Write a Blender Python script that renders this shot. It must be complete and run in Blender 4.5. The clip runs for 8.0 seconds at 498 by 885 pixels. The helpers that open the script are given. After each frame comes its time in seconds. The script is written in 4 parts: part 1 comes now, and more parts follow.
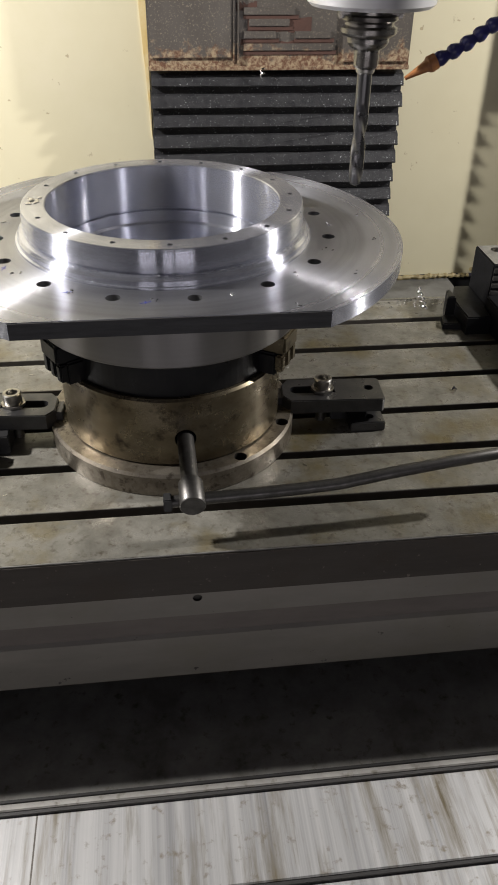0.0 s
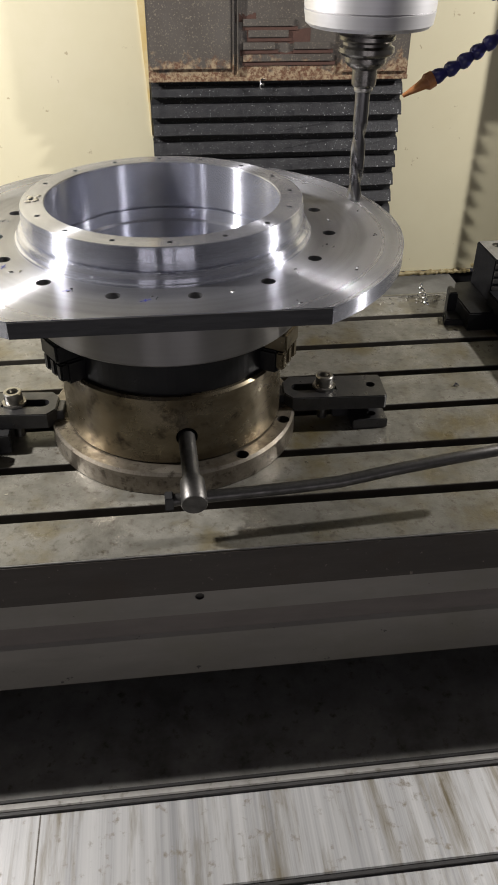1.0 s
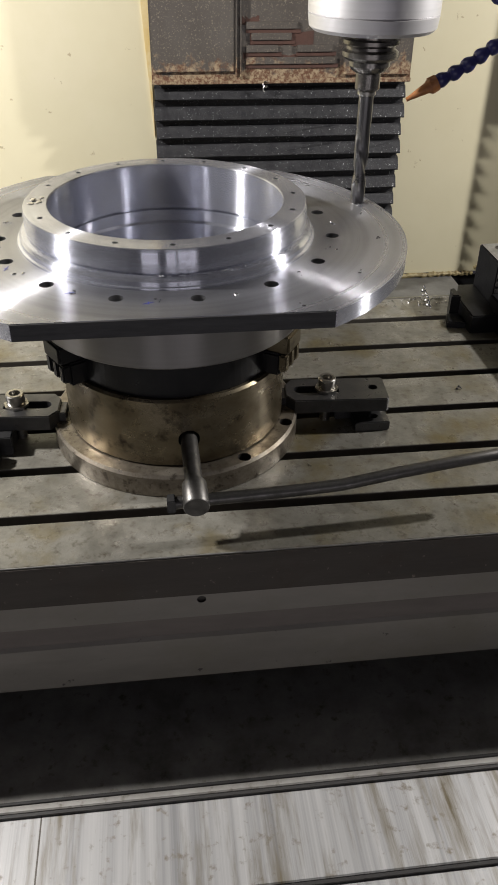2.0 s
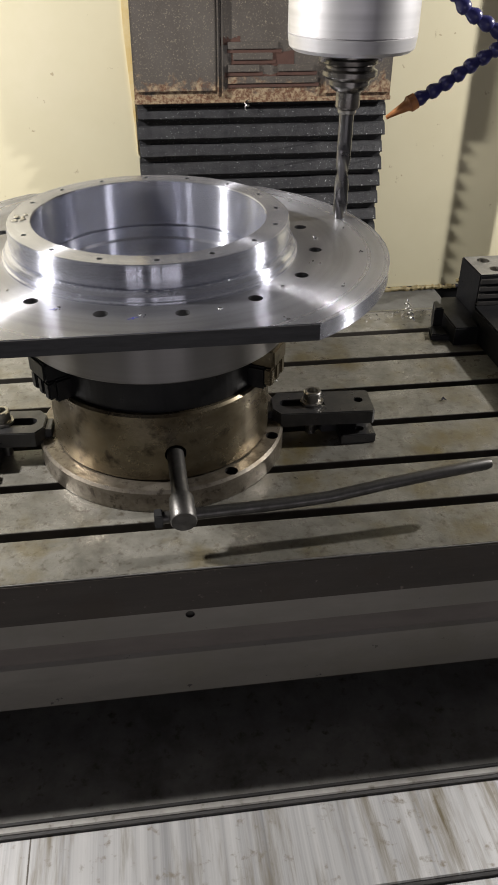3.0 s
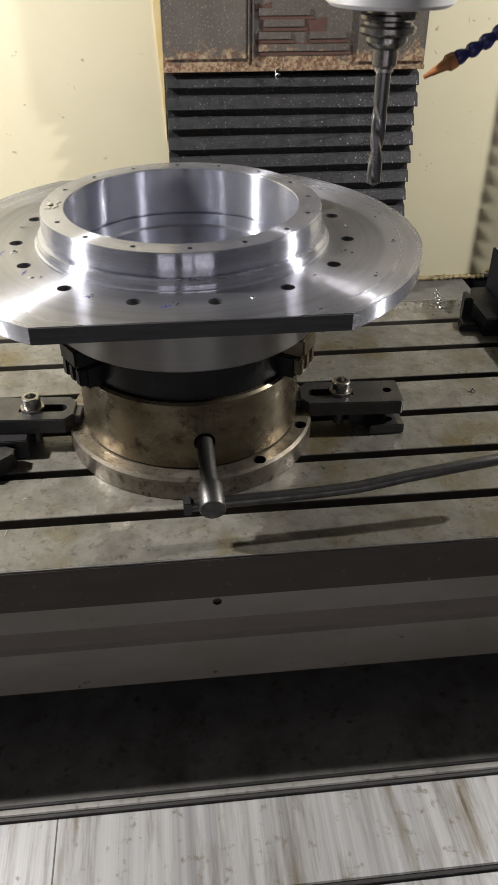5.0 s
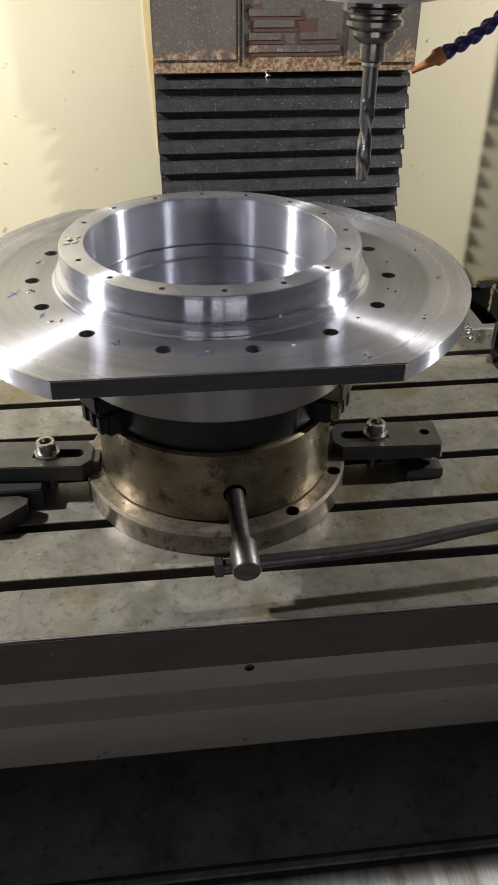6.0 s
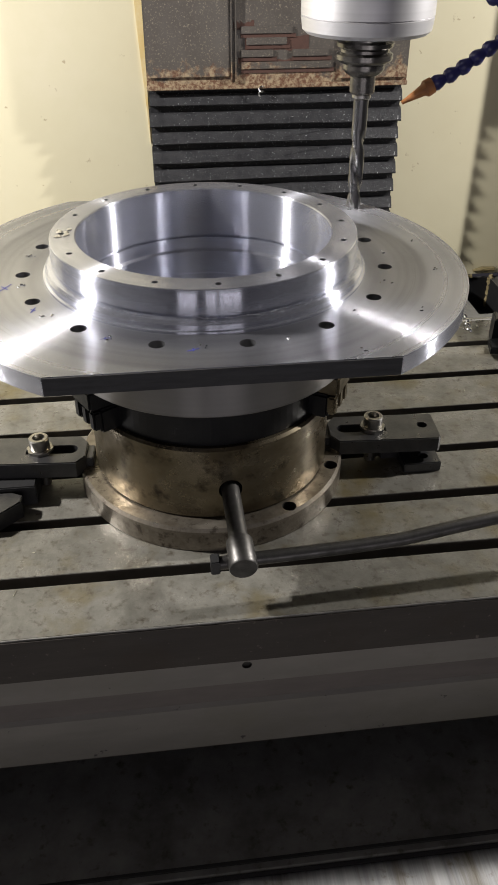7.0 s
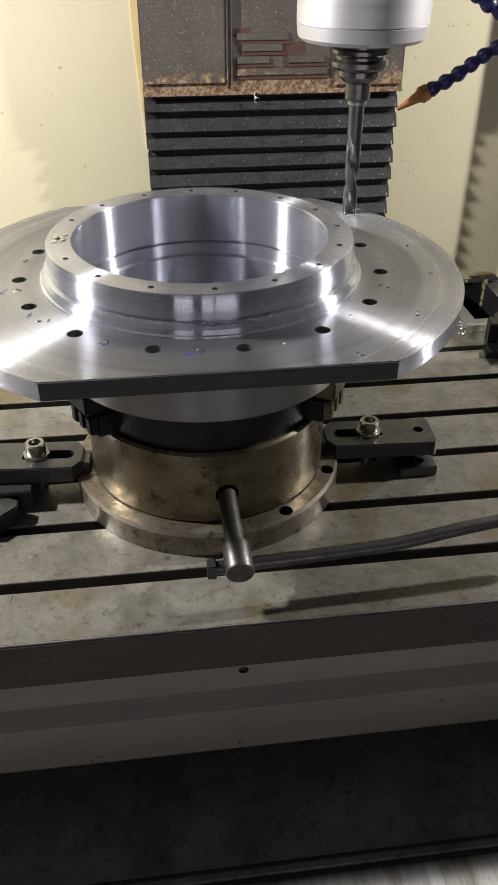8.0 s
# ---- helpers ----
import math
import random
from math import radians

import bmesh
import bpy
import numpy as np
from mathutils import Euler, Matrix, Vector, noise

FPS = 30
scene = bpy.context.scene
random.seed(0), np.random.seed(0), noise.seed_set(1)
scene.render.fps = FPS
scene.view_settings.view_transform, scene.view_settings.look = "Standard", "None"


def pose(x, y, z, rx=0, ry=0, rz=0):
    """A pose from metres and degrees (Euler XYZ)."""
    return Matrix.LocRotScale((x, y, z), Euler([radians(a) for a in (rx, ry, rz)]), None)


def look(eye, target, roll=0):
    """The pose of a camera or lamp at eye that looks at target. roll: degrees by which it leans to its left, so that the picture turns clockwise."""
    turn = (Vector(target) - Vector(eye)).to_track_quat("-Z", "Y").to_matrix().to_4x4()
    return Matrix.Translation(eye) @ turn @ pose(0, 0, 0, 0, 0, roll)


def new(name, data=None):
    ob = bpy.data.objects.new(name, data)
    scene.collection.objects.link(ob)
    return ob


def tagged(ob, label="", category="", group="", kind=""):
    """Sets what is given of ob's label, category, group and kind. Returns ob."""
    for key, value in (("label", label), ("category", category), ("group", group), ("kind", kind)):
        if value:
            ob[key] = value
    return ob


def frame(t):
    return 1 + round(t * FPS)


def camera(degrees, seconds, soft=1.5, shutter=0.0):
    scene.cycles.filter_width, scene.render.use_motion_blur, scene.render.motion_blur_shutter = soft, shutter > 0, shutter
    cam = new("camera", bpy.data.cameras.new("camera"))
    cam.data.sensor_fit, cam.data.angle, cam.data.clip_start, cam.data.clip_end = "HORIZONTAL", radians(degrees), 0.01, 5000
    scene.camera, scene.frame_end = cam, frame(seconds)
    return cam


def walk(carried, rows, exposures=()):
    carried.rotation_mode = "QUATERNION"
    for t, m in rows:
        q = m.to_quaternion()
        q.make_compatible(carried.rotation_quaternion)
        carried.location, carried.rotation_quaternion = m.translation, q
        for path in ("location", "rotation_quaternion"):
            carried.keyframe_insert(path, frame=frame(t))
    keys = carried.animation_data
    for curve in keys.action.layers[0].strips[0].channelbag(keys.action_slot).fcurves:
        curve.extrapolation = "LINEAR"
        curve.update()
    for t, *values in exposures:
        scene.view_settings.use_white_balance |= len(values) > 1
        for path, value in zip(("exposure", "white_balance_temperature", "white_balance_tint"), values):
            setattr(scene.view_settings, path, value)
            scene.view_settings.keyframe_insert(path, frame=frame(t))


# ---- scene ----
# ---- camera and its path ----
cam = camera(34.97, 8.0, soft=1.7, shutter=0.3)
PATH = [
    (0.0, -0.0136, -0.8867, 0.5840, -6.82, -34.90, -0.81),
    (0.5, -0.0119, -0.8858, 0.5840, -7.17, -34.96, -0.80),
    (1.0, -0.0125, -0.8838, 0.5829, -6.88, -35.11, -0.45),
    (2.5, -0.0137, -0.8812, 0.5842, -6.69, -34.91, -0.58),
    (3.0, -0.0127, -0.8836, 0.5829, -7.91, -33.92, -0.40),
    (3.5, -0.0168, -0.8864, 0.5871, -7.37, -34.01, -0.67),
    (4.0, -0.0225, -0.8828, 0.5864, -6.66, -34.54, -0.59),
    (5.5, -0.0228, -0.8831, 0.5841, -6.26, -34.81, -0.19),
    (6.0, -0.0092, -0.8790, 0.5838, -6.45, -34.10, -0.22),
    (6.5, -0.0073, -0.8731, 0.5819, -7.14, -34.61, -0.02),
    (7.0, -0.0056, -0.8694, 0.5808, -6.88, -34.72, 0.04),
    (7.5, -0.0057, -0.8685, 0.5804, -7.22, -34.73, -0.14),
    (8.0, -0.0060, -0.8701, 0.5809, -7.15, -34.36, -0.06),
]
walk(cam, [(t, pose(x, y, z, 90 + pitch, roll, yaw)) for t, x, y, z, yaw, pitch, roll in PATH],
     exposures=[(0.0, 0.09), (5.2, 0.10), (6.2, 0.14), (8.0, 0.18)])

# ---- light: two machine lamps inside the enclosure, three added fill panels beyond its open front ----
world = bpy.data.worlds.new("shop")
scene.world = world
world.use_nodes = True
world.node_tree.nodes["Background"].inputs[0].default_value = (0.90, 0.84, 1.0, 1)
world.node_tree.nodes["Background"].inputs[1].default_value = 0.026


def lamp(name, eye, target, w, h, watts, colour):
    data = bpy.data.lights.new(name, "AREA")
    data.shape, data.size, data.size_y, data.energy, data.color = "RECTANGLE", w, h, watts, colour
    ob = new(name, data)
    ob.matrix_world = look(eye, target)
    return ob


lamp("machine_lamp_right", (1.53, 0.11, 0.956), (0.2, 0.1, 0.1), 0.055, 0.055, 28, (1.0, 0.965, 0.932))
lamp("machine_lamp_left", (-1.10, 0.09, 0.96), (0.1, 0.1, 0.1), 0.075, 0.075, 38, (1.0, 0.965, 0.932))
# unseen panels added to fill the front and put bands in the steel's reflections
for x, width, watts in ((-0.75, 0.60, 2.9), (0.02, 0.34, 1.6), (0.62, 0.70, 3.2)):
    lamp("front_fill", (x, -2.8, 0.30), (0.0, -0.3, -0.05), width, 0.42, watts, (0.99, 0.94, 1.0))

# ---- materials ----


def mat(name, colour, rough=0.5, metal=0.0, second=None, scale=20.0, mix=0.5, stretch=(1, 1, 1), bump=0.0, bump_scale=200.0,
        aniso=0.0, stain=None, stain_scale=6.0, stain_edge=(0.52, 0.66), spots=None, spot_scale=60.0, spot_edge=(0.68, 0.74), rough_var=0.12, rust=None, spec=0.5, stain_stretch=(1, 1, 1)):
    """Base colour with a grain, a blotchy stain and small spots over it, in object metres."""
    m = bpy.data.materials.new(name)
    m.use_nodes = True
    nt = m.node_tree
    bsdf = nt.nodes["Principled BSDF"]
    bsdf.inputs["Metallic"].default_value, bsdf.inputs["Specular IOR Level"].default_value = metal, spec
    coord = nt.nodes.new("ShaderNodeTexCoord")
    mapping = nt.nodes.new("ShaderNodeMapping")
    mapping.inputs["Scale"].default_value = stretch
    nt.links.new(coord.outputs["Object"], mapping.inputs["Vector"])

    def noise_of(sc, detail, vec):
        n = nt.nodes.new("ShaderNodeTexNoise")
        n.inputs["Scale"].default_value, n.inputs["Detail"].default_value = sc, detail
        n.inputs["Roughness"].default_value = 0.65
        nt.links.new(vec, n.inputs["Vector"])
        return n.outputs["Fac"]

    def ramp(fac, lo, hi):
        r = nt.nodes.new("ShaderNodeMapRange")
        r.inputs["From Min"].default_value, r.inputs["From Max"].default_value = lo, hi
        nt.links.new(fac, r.inputs["Value"])
        return r.outputs["Result"]

    def blend(fac, a, b):
        n = nt.nodes.new("ShaderNodeMix")
        n.data_type = "RGBA"
        nt.links.new(fac, n.inputs[0])
        for socket, v in ((n.inputs[6], a), (n.inputs[7], b)):
            if isinstance(v, tuple):
                socket.default_value = (*v, 1)
            else:
                nt.links.new(v, socket)
        return n.outputs[2]

    grain = noise_of(scale, 6, mapping.outputs["Vector"])
    second = second or tuple(c * 0.72 for c in colour)
    out = blend(ramp(grain, mix - 0.18, mix + 0.18), colour, second)
    if stain:
        drawn = nt.nodes.new("ShaderNodeMapping")
        drawn.inputs["Scale"].default_value = stain_stretch
        nt.links.new(coord.outputs["Object"], drawn.inputs["Vector"])
        big = noise_of(stain_scale, 8, drawn.outputs["Vector"])
        out = blend(ramp(big, *stain_edge), out, stain)
    if spots:
        small = noise_of(spot_scale, 3, coord.outputs["Object"])
        out = blend(ramp(small, *spot_edge), out, spots)
    if rust:
        # rust creeps up from a lower edge: (height where it ends, height of the edge, colour a, colour b)
        top, low, ca, cb = rust
        split = nt.nodes.new("ShaderNodeSeparateXYZ")
        nt.links.new(coord.outputs["Object"], split.inputs[0])
        level = ramp(split.outputs[2], top, low)
        add = nt.nodes.new("ShaderNodeMath")
        add.operation = "MULTIPLY_ADD"
        nt.links.new(noise_of(38, 5, coord.outputs["Object"]), add.inputs[0])
        add.inputs[1].default_value = 2.2
        nt.links.new(level, add.inputs[2])
        tone = blend(ramp(noise_of(150, 5, coord.outputs["Object"]), 0.42, 0.60), ca, cb)
        out = blend(ramp(add.outputs[0], 1.55, 1.85), out, tone)
    nt.links.new(out, bsdf.inputs["Base Color"])
    r = nt.nodes.new("ShaderNodeMapRange")
    r.inputs["From Min"].default_value, r.inputs["From Max"].default_value = 0.25, 0.75
    r.inputs["To Min"].default_value, r.inputs["To Max"].default_value = max(0.03, rough - rough_var), min(1.0, rough + rough_var)
    nt.links.new(grain, r.inputs["Value"])
    nt.links.new(r.outputs["Result"], bsdf.inputs["Roughness"])
    if bump:
        b = nt.nodes.new("ShaderNodeBump")
        b.inputs["Strength"].default_value, b.inputs["Distance"].default_value = bump, 0.002
        nt.links.new(noise_of(bump_scale, 4, mapping.outputs["Vector"]), b.inputs["Height"])
        nt.links.new(b.outputs["Normal"], bsdf.inputs["Normal"])
    if aniso:
        tan = nt.nodes.new("ShaderNodeTangent")
        tan.direction_type, tan.axis = "RADIAL", "Z"
        nt.links.new(tan.outputs["Tangent"], bsdf.inputs["Tangent"])
        bsdf.inputs["Anisotropic"].default_value = aniso
        bsdf.inputs["Anisotropic Rotation"].default_value = 0.25
    return m


def turned(name, colour, rough, aniso, rings=240.0, bump=0.05, metal=1.0):
    """Lathe-turned steel: fine grooves that run round the z axis."""
    m = mat(name, colour, rough, metal, scale=9.0, second=tuple(c * 0.9 for c in colour), aniso=aniso, rough_var=0.02)
    nt = m.node_tree
    coord = nt.nodes.new("ShaderNodeTexCoord")
    split = nt.nodes.new("ShaderNodeSeparateXYZ")
    nt.links.new(coord.outputs["Object"], split.inputs[0])
    flat = nt.nodes.new("ShaderNodeCombineXYZ")
    nt.links.new(split.outputs[0], flat.inputs[0])
    nt.links.new(split.outputs[1], flat.inputs[1])
    length = nt.nodes.new("ShaderNodeVectorMath")
    length.operation = "LENGTH"
    nt.links.new(flat.outputs[0], length.inputs[0])
    both = nt.nodes.new("ShaderNodeCombineXYZ")
    nt.links.new(length.outputs["Value"], both.inputs[0])
    nt.links.new(split.outputs[2], both.inputs[2])
    n = nt.nodes.new("ShaderNodeTexNoise")
    n.inputs["Scale"].default_value, n.inputs["Detail"].default_value = rings, 2
    nt.links.new(both.outputs[0], n.inputs["Vector"])
    b = nt.nodes.new("ShaderNodeBump")
    b.inputs["Strength"].default_value, b.inputs["Distance"].default_value = bump, 0.001
    nt.links.new(n.outputs["Fac"], b.inputs["Height"])
    bsdf = nt.nodes["Principled BSDF"]
    if bump:
        nt.links.new(b.outputs["Normal"], bsdf.inputs["Normal"])
    # passes of the turning tool: rings a little duller or brighter
    band = nt.nodes.new("ShaderNodeTexNoise")
    band.inputs["Scale"].default_value, band.inputs["Detail"].default_value = 42.0, 5
    nt.links.new(both.outputs[0], band.inputs["Vector"])
    tone = nt.nodes.new("ShaderNodeMapRange")
    tone.inputs["From Min"].default_value, tone.inputs["From Max"].default_value = 0.35, 0.65
    tone.inputs["To Min"].default_value, tone.inputs["To Max"].default_value = 0.74, 1.04
    nt.links.new(band.outputs["Fac"], tone.inputs["Value"])
    scaled = nt.nodes.new("ShaderNodeVectorMath")
    scaled.operation = "SCALE"
    base = bsdf.inputs["Base Color"].links[0].from_socket
    nt.links.new(base, scaled.inputs[0])
    nt.links.new(tone.outputs["Result"], scaled.inputs["Scale"])
    nt.links.new(scaled.outputs[0], bsdf.inputs["Base Color"])
    dull = nt.nodes.new("ShaderNodeMapRange")
    dull.inputs["From Min"].default_value, dull.inputs["From Max"].default_value = 0.35, 0.65
    dull.inputs["To Min"].default_value, dull.inputs["To Max"].default_value = rough + 0.05, rough - 0.03
    nt.links.new(band.outputs["Fac"], dull.inputs["Value"])
    nt.links.new(dull.outputs["Result"], bsdf.inputs["Roughness"])
    return m


M_FLANGE = turned("turned_steel", (0.65, 0.665, 0.745), 0.20, 1.0, bump=0.0, metal=0.85)


def grooved(m, spread):
    """Tool marks too fine to see: the surface leans to and fro across the grooves that run round the z axis."""
    nt = m.node_tree

    def vec(op, *ins):
        node = nt.nodes.new("ShaderNodeVectorMath")
        node.operation = op
        for k, value in enumerate(ins):
            if isinstance(value, tuple):
                node.inputs[k].default_value = value
            else:
                nt.links.new(value, node.inputs[k])
        return node
    place = nt.nodes.new("ShaderNodeTexCoord")
    shape = nt.nodes.new("ShaderNodeNewGeometry")
    normal = shape.outputs["Normal"]
    along = vec("NORMALIZE", vec("CROSS_PRODUCT", (0.0, 0.0, 1.0), vec("MULTIPLY", place.outputs["Object"], (1.0, 1.0, 0.0)).outputs[0]).outputs[0])
    across = vec("CROSS_PRODUCT", along.outputs[0], normal)
    fine = vec("MULTIPLY", place.outputs["Object"], (90000.0, 90000.0, 90000.0))
    grain = nt.nodes.new("ShaderNodeTexWhiteNoise")
    nt.links.new(fine.outputs[0], grain.inputs["Vector"])

    def sums(op, a, b):
        node = nt.nodes.new("ShaderNodeMath")
        node.operation = op
        for k, value in enumerate((a, b)):
            if isinstance(value, float):
                node.inputs[k].default_value = value
            else:
                nt.links.new(value, node.inputs[k])
        return node.outputs[0]
    side = sums("SUBTRACT", sums("MULTIPLY", grain.outputs["Value"], 2.0), 1.0)
    square = sums("MULTIPLY", side, side)
    # most of the surface is flat, the few flanks of the grooves are steep
    lean = sums("MULTIPLY", sums("MULTIPLY", side, sums("MULTIPLY", square, square)), spread)
    tilt = nt.nodes.new("ShaderNodeVectorMath")
    tilt.operation = "SCALE"
    nt.links.new(across.outputs[0], tilt.inputs[0])
    nt.links.new(lean, tilt.inputs["Scale"])
    final = vec("NORMALIZE", vec("ADD", normal, tilt.outputs[0]).outputs[0])
    nt.links.new(final.outputs[0], nt.nodes["Principled BSDF"].inputs["Normal"])
    return m


grooved(M_FLANGE, 1.2)


def faced(m, r0, r1, share, rough_add):
    """A ring of the face, from r0 to r1, that an earlier and coarser pass left duller than the rest."""
    nt = m.node_tree
    bsdf = nt.nodes["Principled BSDF"]
    place = nt.nodes.new("ShaderNodeTexCoord")
    flat = nt.nodes.new("ShaderNodeVectorMath")
    flat.operation = "MULTIPLY"
    flat.inputs[1].default_value = (1, 1, 0)
    nt.links.new(place.outputs["Object"], flat.inputs[0])
    length = nt.nodes.new("ShaderNodeVectorMath")
    length.operation = "LENGTH"
    nt.links.new(flat.outputs[0], length.inputs[0])

    def edge(a, b):
        node = nt.nodes.new("ShaderNodeMapRange")
        node.inputs["From Min"].default_value, node.inputs["From Max"].default_value = a, b
        nt.links.new(length.outputs["Value"], node.inputs["Value"])
        return node.outputs["Result"]
    zone = nt.nodes.new("ShaderNodeMath")
    zone.operation = "MULTIPLY"
    nt.links.new(edge(r0, r0 + 0.001), zone.inputs[0])
    nt.links.new(edge(r1 + 0.003, r1 - 0.003), zone.inputs[1])
    tone = nt.nodes.new("ShaderNodeMapRange")
    tone.inputs["To Min"].default_value, tone.inputs["To Max"].default_value = 1.0, share
    nt.links.new(zone.outputs[0], tone.inputs["Value"])
    scaled = nt.nodes.new("ShaderNodeVectorMath")
    scaled.operation = "SCALE"
    nt.links.new(bsdf.inputs["Base Color"].links[0].from_socket, scaled.inputs[0])
    nt.links.new(tone.outputs["Result"], scaled.inputs["Scale"])
    nt.links.new(scaled.outputs[0], bsdf.inputs["Base Color"])
    dull = nt.nodes.new("ShaderNodeMath")
    dull.operation = "MULTIPLY_ADD"
    nt.links.new(zone.outputs[0], dull.inputs[0])
    dull.inputs[1].default_value = rough_add
    nt.links.new(bsdf.inputs["Roughness"].links[0].from_socket, dull.inputs[2])
    nt.links.new(dull.outputs[0], bsdf.inputs["Roughness"])


M_PLATE = turned("faced_plate_steel", (0.43, 0.435, 0.475), 0.27, 0.88, bump=0.0, metal=0.85)
grooved(M_PLATE, 1.2)
faced(M_PLATE, 0.1668, 0.228, 0.90, 0.03)
# darker copy of the turned steel: the plate's shade on the hub as colour
M_HUB_SHADE = turned("turned_hub_shade_steel", (0.30, 0.29, 0.285), 0.32, 0.8, bump=0.02, metal=0.9)
M_HOLE = mat("bored_steel", (0.26, 0.26, 0.27), 0.35, 0.85)
# for hole walls: the shade of the depth put in as near-black
M_HOLE_SHADE = mat("hole_shade_steel", (0.06, 0.055, 0.05), 0.5, 0.5)
M_SCORE = mat("scored_steel", (0.40, 0.40, 0.42), 0.40, 0.9)
M_FLAT_SHADE = mat("flat_shade_steel", (0.065, 0.065, 0.068), 0.55, 0.6, stretch=(1, 1, 8), scale=30)
M_TABLE = mat("table_iron", (0.188, 0.180, 0.158), 0.34, 0.10, second=(0.098, 0.094, 0.078), scale=34, stain=(0.098, 0.077, 0.032), stain_scale=8,
              stain_edge=(0.50, 0.68), spots=(0.052, 0.041, 0.028), spot_scale=95, spot_edge=(0.54, 0.76), bump=0.2, bump_scale=140, rough_var=0.16, spec=0.5)
M_SLOT_SHADE_SCORE = mat("slot_shade_score_iron", (0.11, 0.098, 0.085), 0.6, 0.3, scale=30)
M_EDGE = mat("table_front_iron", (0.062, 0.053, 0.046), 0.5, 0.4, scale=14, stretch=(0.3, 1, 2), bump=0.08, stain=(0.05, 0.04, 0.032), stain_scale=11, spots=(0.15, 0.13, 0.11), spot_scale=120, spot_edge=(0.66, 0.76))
M_APRON = mat("apron_grey_iron", (0.235, 0.220, 0.194), 0.55, 0.15, scale=10, stretch=(0.3, 1, 1), spots=(0.05, 0.045, 0.04), spot_scale=55,
              spot_edge=(0.68, 0.73), bump=0.06, stain=(0.18, 0.168, 0.138), stain_scale=7, stain_edge=(0.48, 0.66))
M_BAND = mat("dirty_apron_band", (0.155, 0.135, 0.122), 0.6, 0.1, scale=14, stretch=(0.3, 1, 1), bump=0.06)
M_TRAY = mat("oily_tray_steel", (0.15, 0.148, 0.14), 0.5, 0.2, second=(0.09, 0.088, 0.08), scale=18, bump=0.08, spec=0.3)
M_FIX = mat("fixture_steel", (0.045, 0.043, 0.04), 0.42, 0.5, second=(0.10, 0.095, 0.09), scale=20, bump=0.06)
M_WORN_LIT = mat("worn_and_lit_grey_steel", (0.27, 0.265, 0.245), 0.42, 0.5, second=(0.14, 0.135, 0.125), scale=40, bump=0.08)
M_DARK = mat("oiled_and_shade_black_iron", (0.025, 0.025, 0.027), 0.5, 0.3, scale=15, bump=0.1)
M_CHUCK = mat("chuck_oiled_steel", (0.235, 0.20, 0.14), 0.29, 0.82, second=(0.105, 0.085, 0.052), scale=16, stretch=(1, 1, 1.6), stain=(0.14, 0.11, 0.066), stain_scale=14, spots=(0.04, 0.03, 0.02),
              spot_scale=46, spot_edge=(0.57, 0.74), bump=0.06, rough_var=0.12)
M_CHUCK_BASE = mat("chuck_base_steel", (0.31, 0.28, 0.235), 0.34, 0.8, second=(0.13, 0.108, 0.08), scale=40, spots=(0.08, 0.065, 0.05), spot_scale=85,
                   spot_edge=(0.56, 0.70), bump=0.15)
# black jaws; its black also stands for shade on spigot and fixture sides
M_JAW = mat("black_oxide_and_shade_steel", (0.022, 0.022, 0.024), 0.36, 0.6, scale=30, bump=0.08)
M_CLAMP = mat("clamp_black_steel", (0.095, 0.094, 0.095), 0.34, 0.75, scale=30, second=(0.05, 0.05, 0.052), spots=(0.16, 0.15, 0.14), spot_scale=70,
              spot_edge=(0.72, 0.78), bump=0.08)
M_BOLT = mat("worn_zinc_steel", (0.44, 0.43, 0.405), 0.33, 1.0, second=(0.24, 0.225, 0.20), scale=60, bump=0.08)
M_ROD = mat("dark_rod_steel", (0.13, 0.125, 0.12), 0.43, 0.85, scale=55, second=(0.065, 0.062, 0.058), bump=0.07)
M_WALL = mat("cream_paint", (0.68, 0.63, 0.45), 0.5, 0.0, second=(0.645, 0.59, 0.41), scale=4, spots=(0.45, 0.38, 0.24), spot_scale=40, spot_edge=(0.70, 0.735),
             stain=(0.70, 0.64, 0.48), stain_scale=2.5, stain_edge=(0.55, 0.75), bump=0.03, bump_scale=90)
# for surfaces out of view: dark grey, so that little light bounces
M_UNSEEN_GUARD = mat("bounce_cutting_grey", (0.085, 0.085, 0.088), 0.6, 0.1, second=(0.06, 0.06, 0.062), scale=5, bump=0.05)
M_YELLOWED = mat("yellowed_paint", (0.64, 0.46, 0.17), 0.45, second=(0.72, 0.62, 0.38), scale=22, bump=0.05)
M_WALL_EDGE = mat("yellowed_sealant", (0.34, 0.28, 0.14), 0.6, scale=40, second=(0.16, 0.12, 0.055), bump=0.3, bump_scale=150)
M_BELLOWS = mat("bellows_black_rubber", (0.015, 0.015, 0.017), 0.45, 0.0, second=(0.030, 0.030, 0.032), scale=60, spots=(0.34, 0.34, 0.35), spot_scale=330,
                spot_edge=(0.645, 0.69), bump=0.6, bump_scale=160, spec=0.3)
M_COVER = mat("oily_grey_cover", (0.118, 0.106, 0.092), 0.42, 0.3, second=(0.078, 0.067, 0.058), scale=7, stretch=(1, 1, 0.6), spots=(0.27, 0.23, 0.175), spot_scale=330,
              spot_edge=(0.57, 0.72), bump=0.2, bump_scale=110, rust=(0.355, 0.289, (0.15, 0.075, 0.045), (0.40, 0.31, 0.20)))
M_RED = mat("red_rust", (0.075, 0.034, 0.024), 0.7, 0.0, scale=40, bump=0.2)
M_NOSE = turned("spindle_steel", (0.66, 0.65, 0.66), 0.50, 0.2, metal=0.8)
M_HOLDER = mat("holder_steel", (0.24, 0.23, 0.215), 0.28, 0.95, scale=40, second=(0.10, 0.09, 0.08))
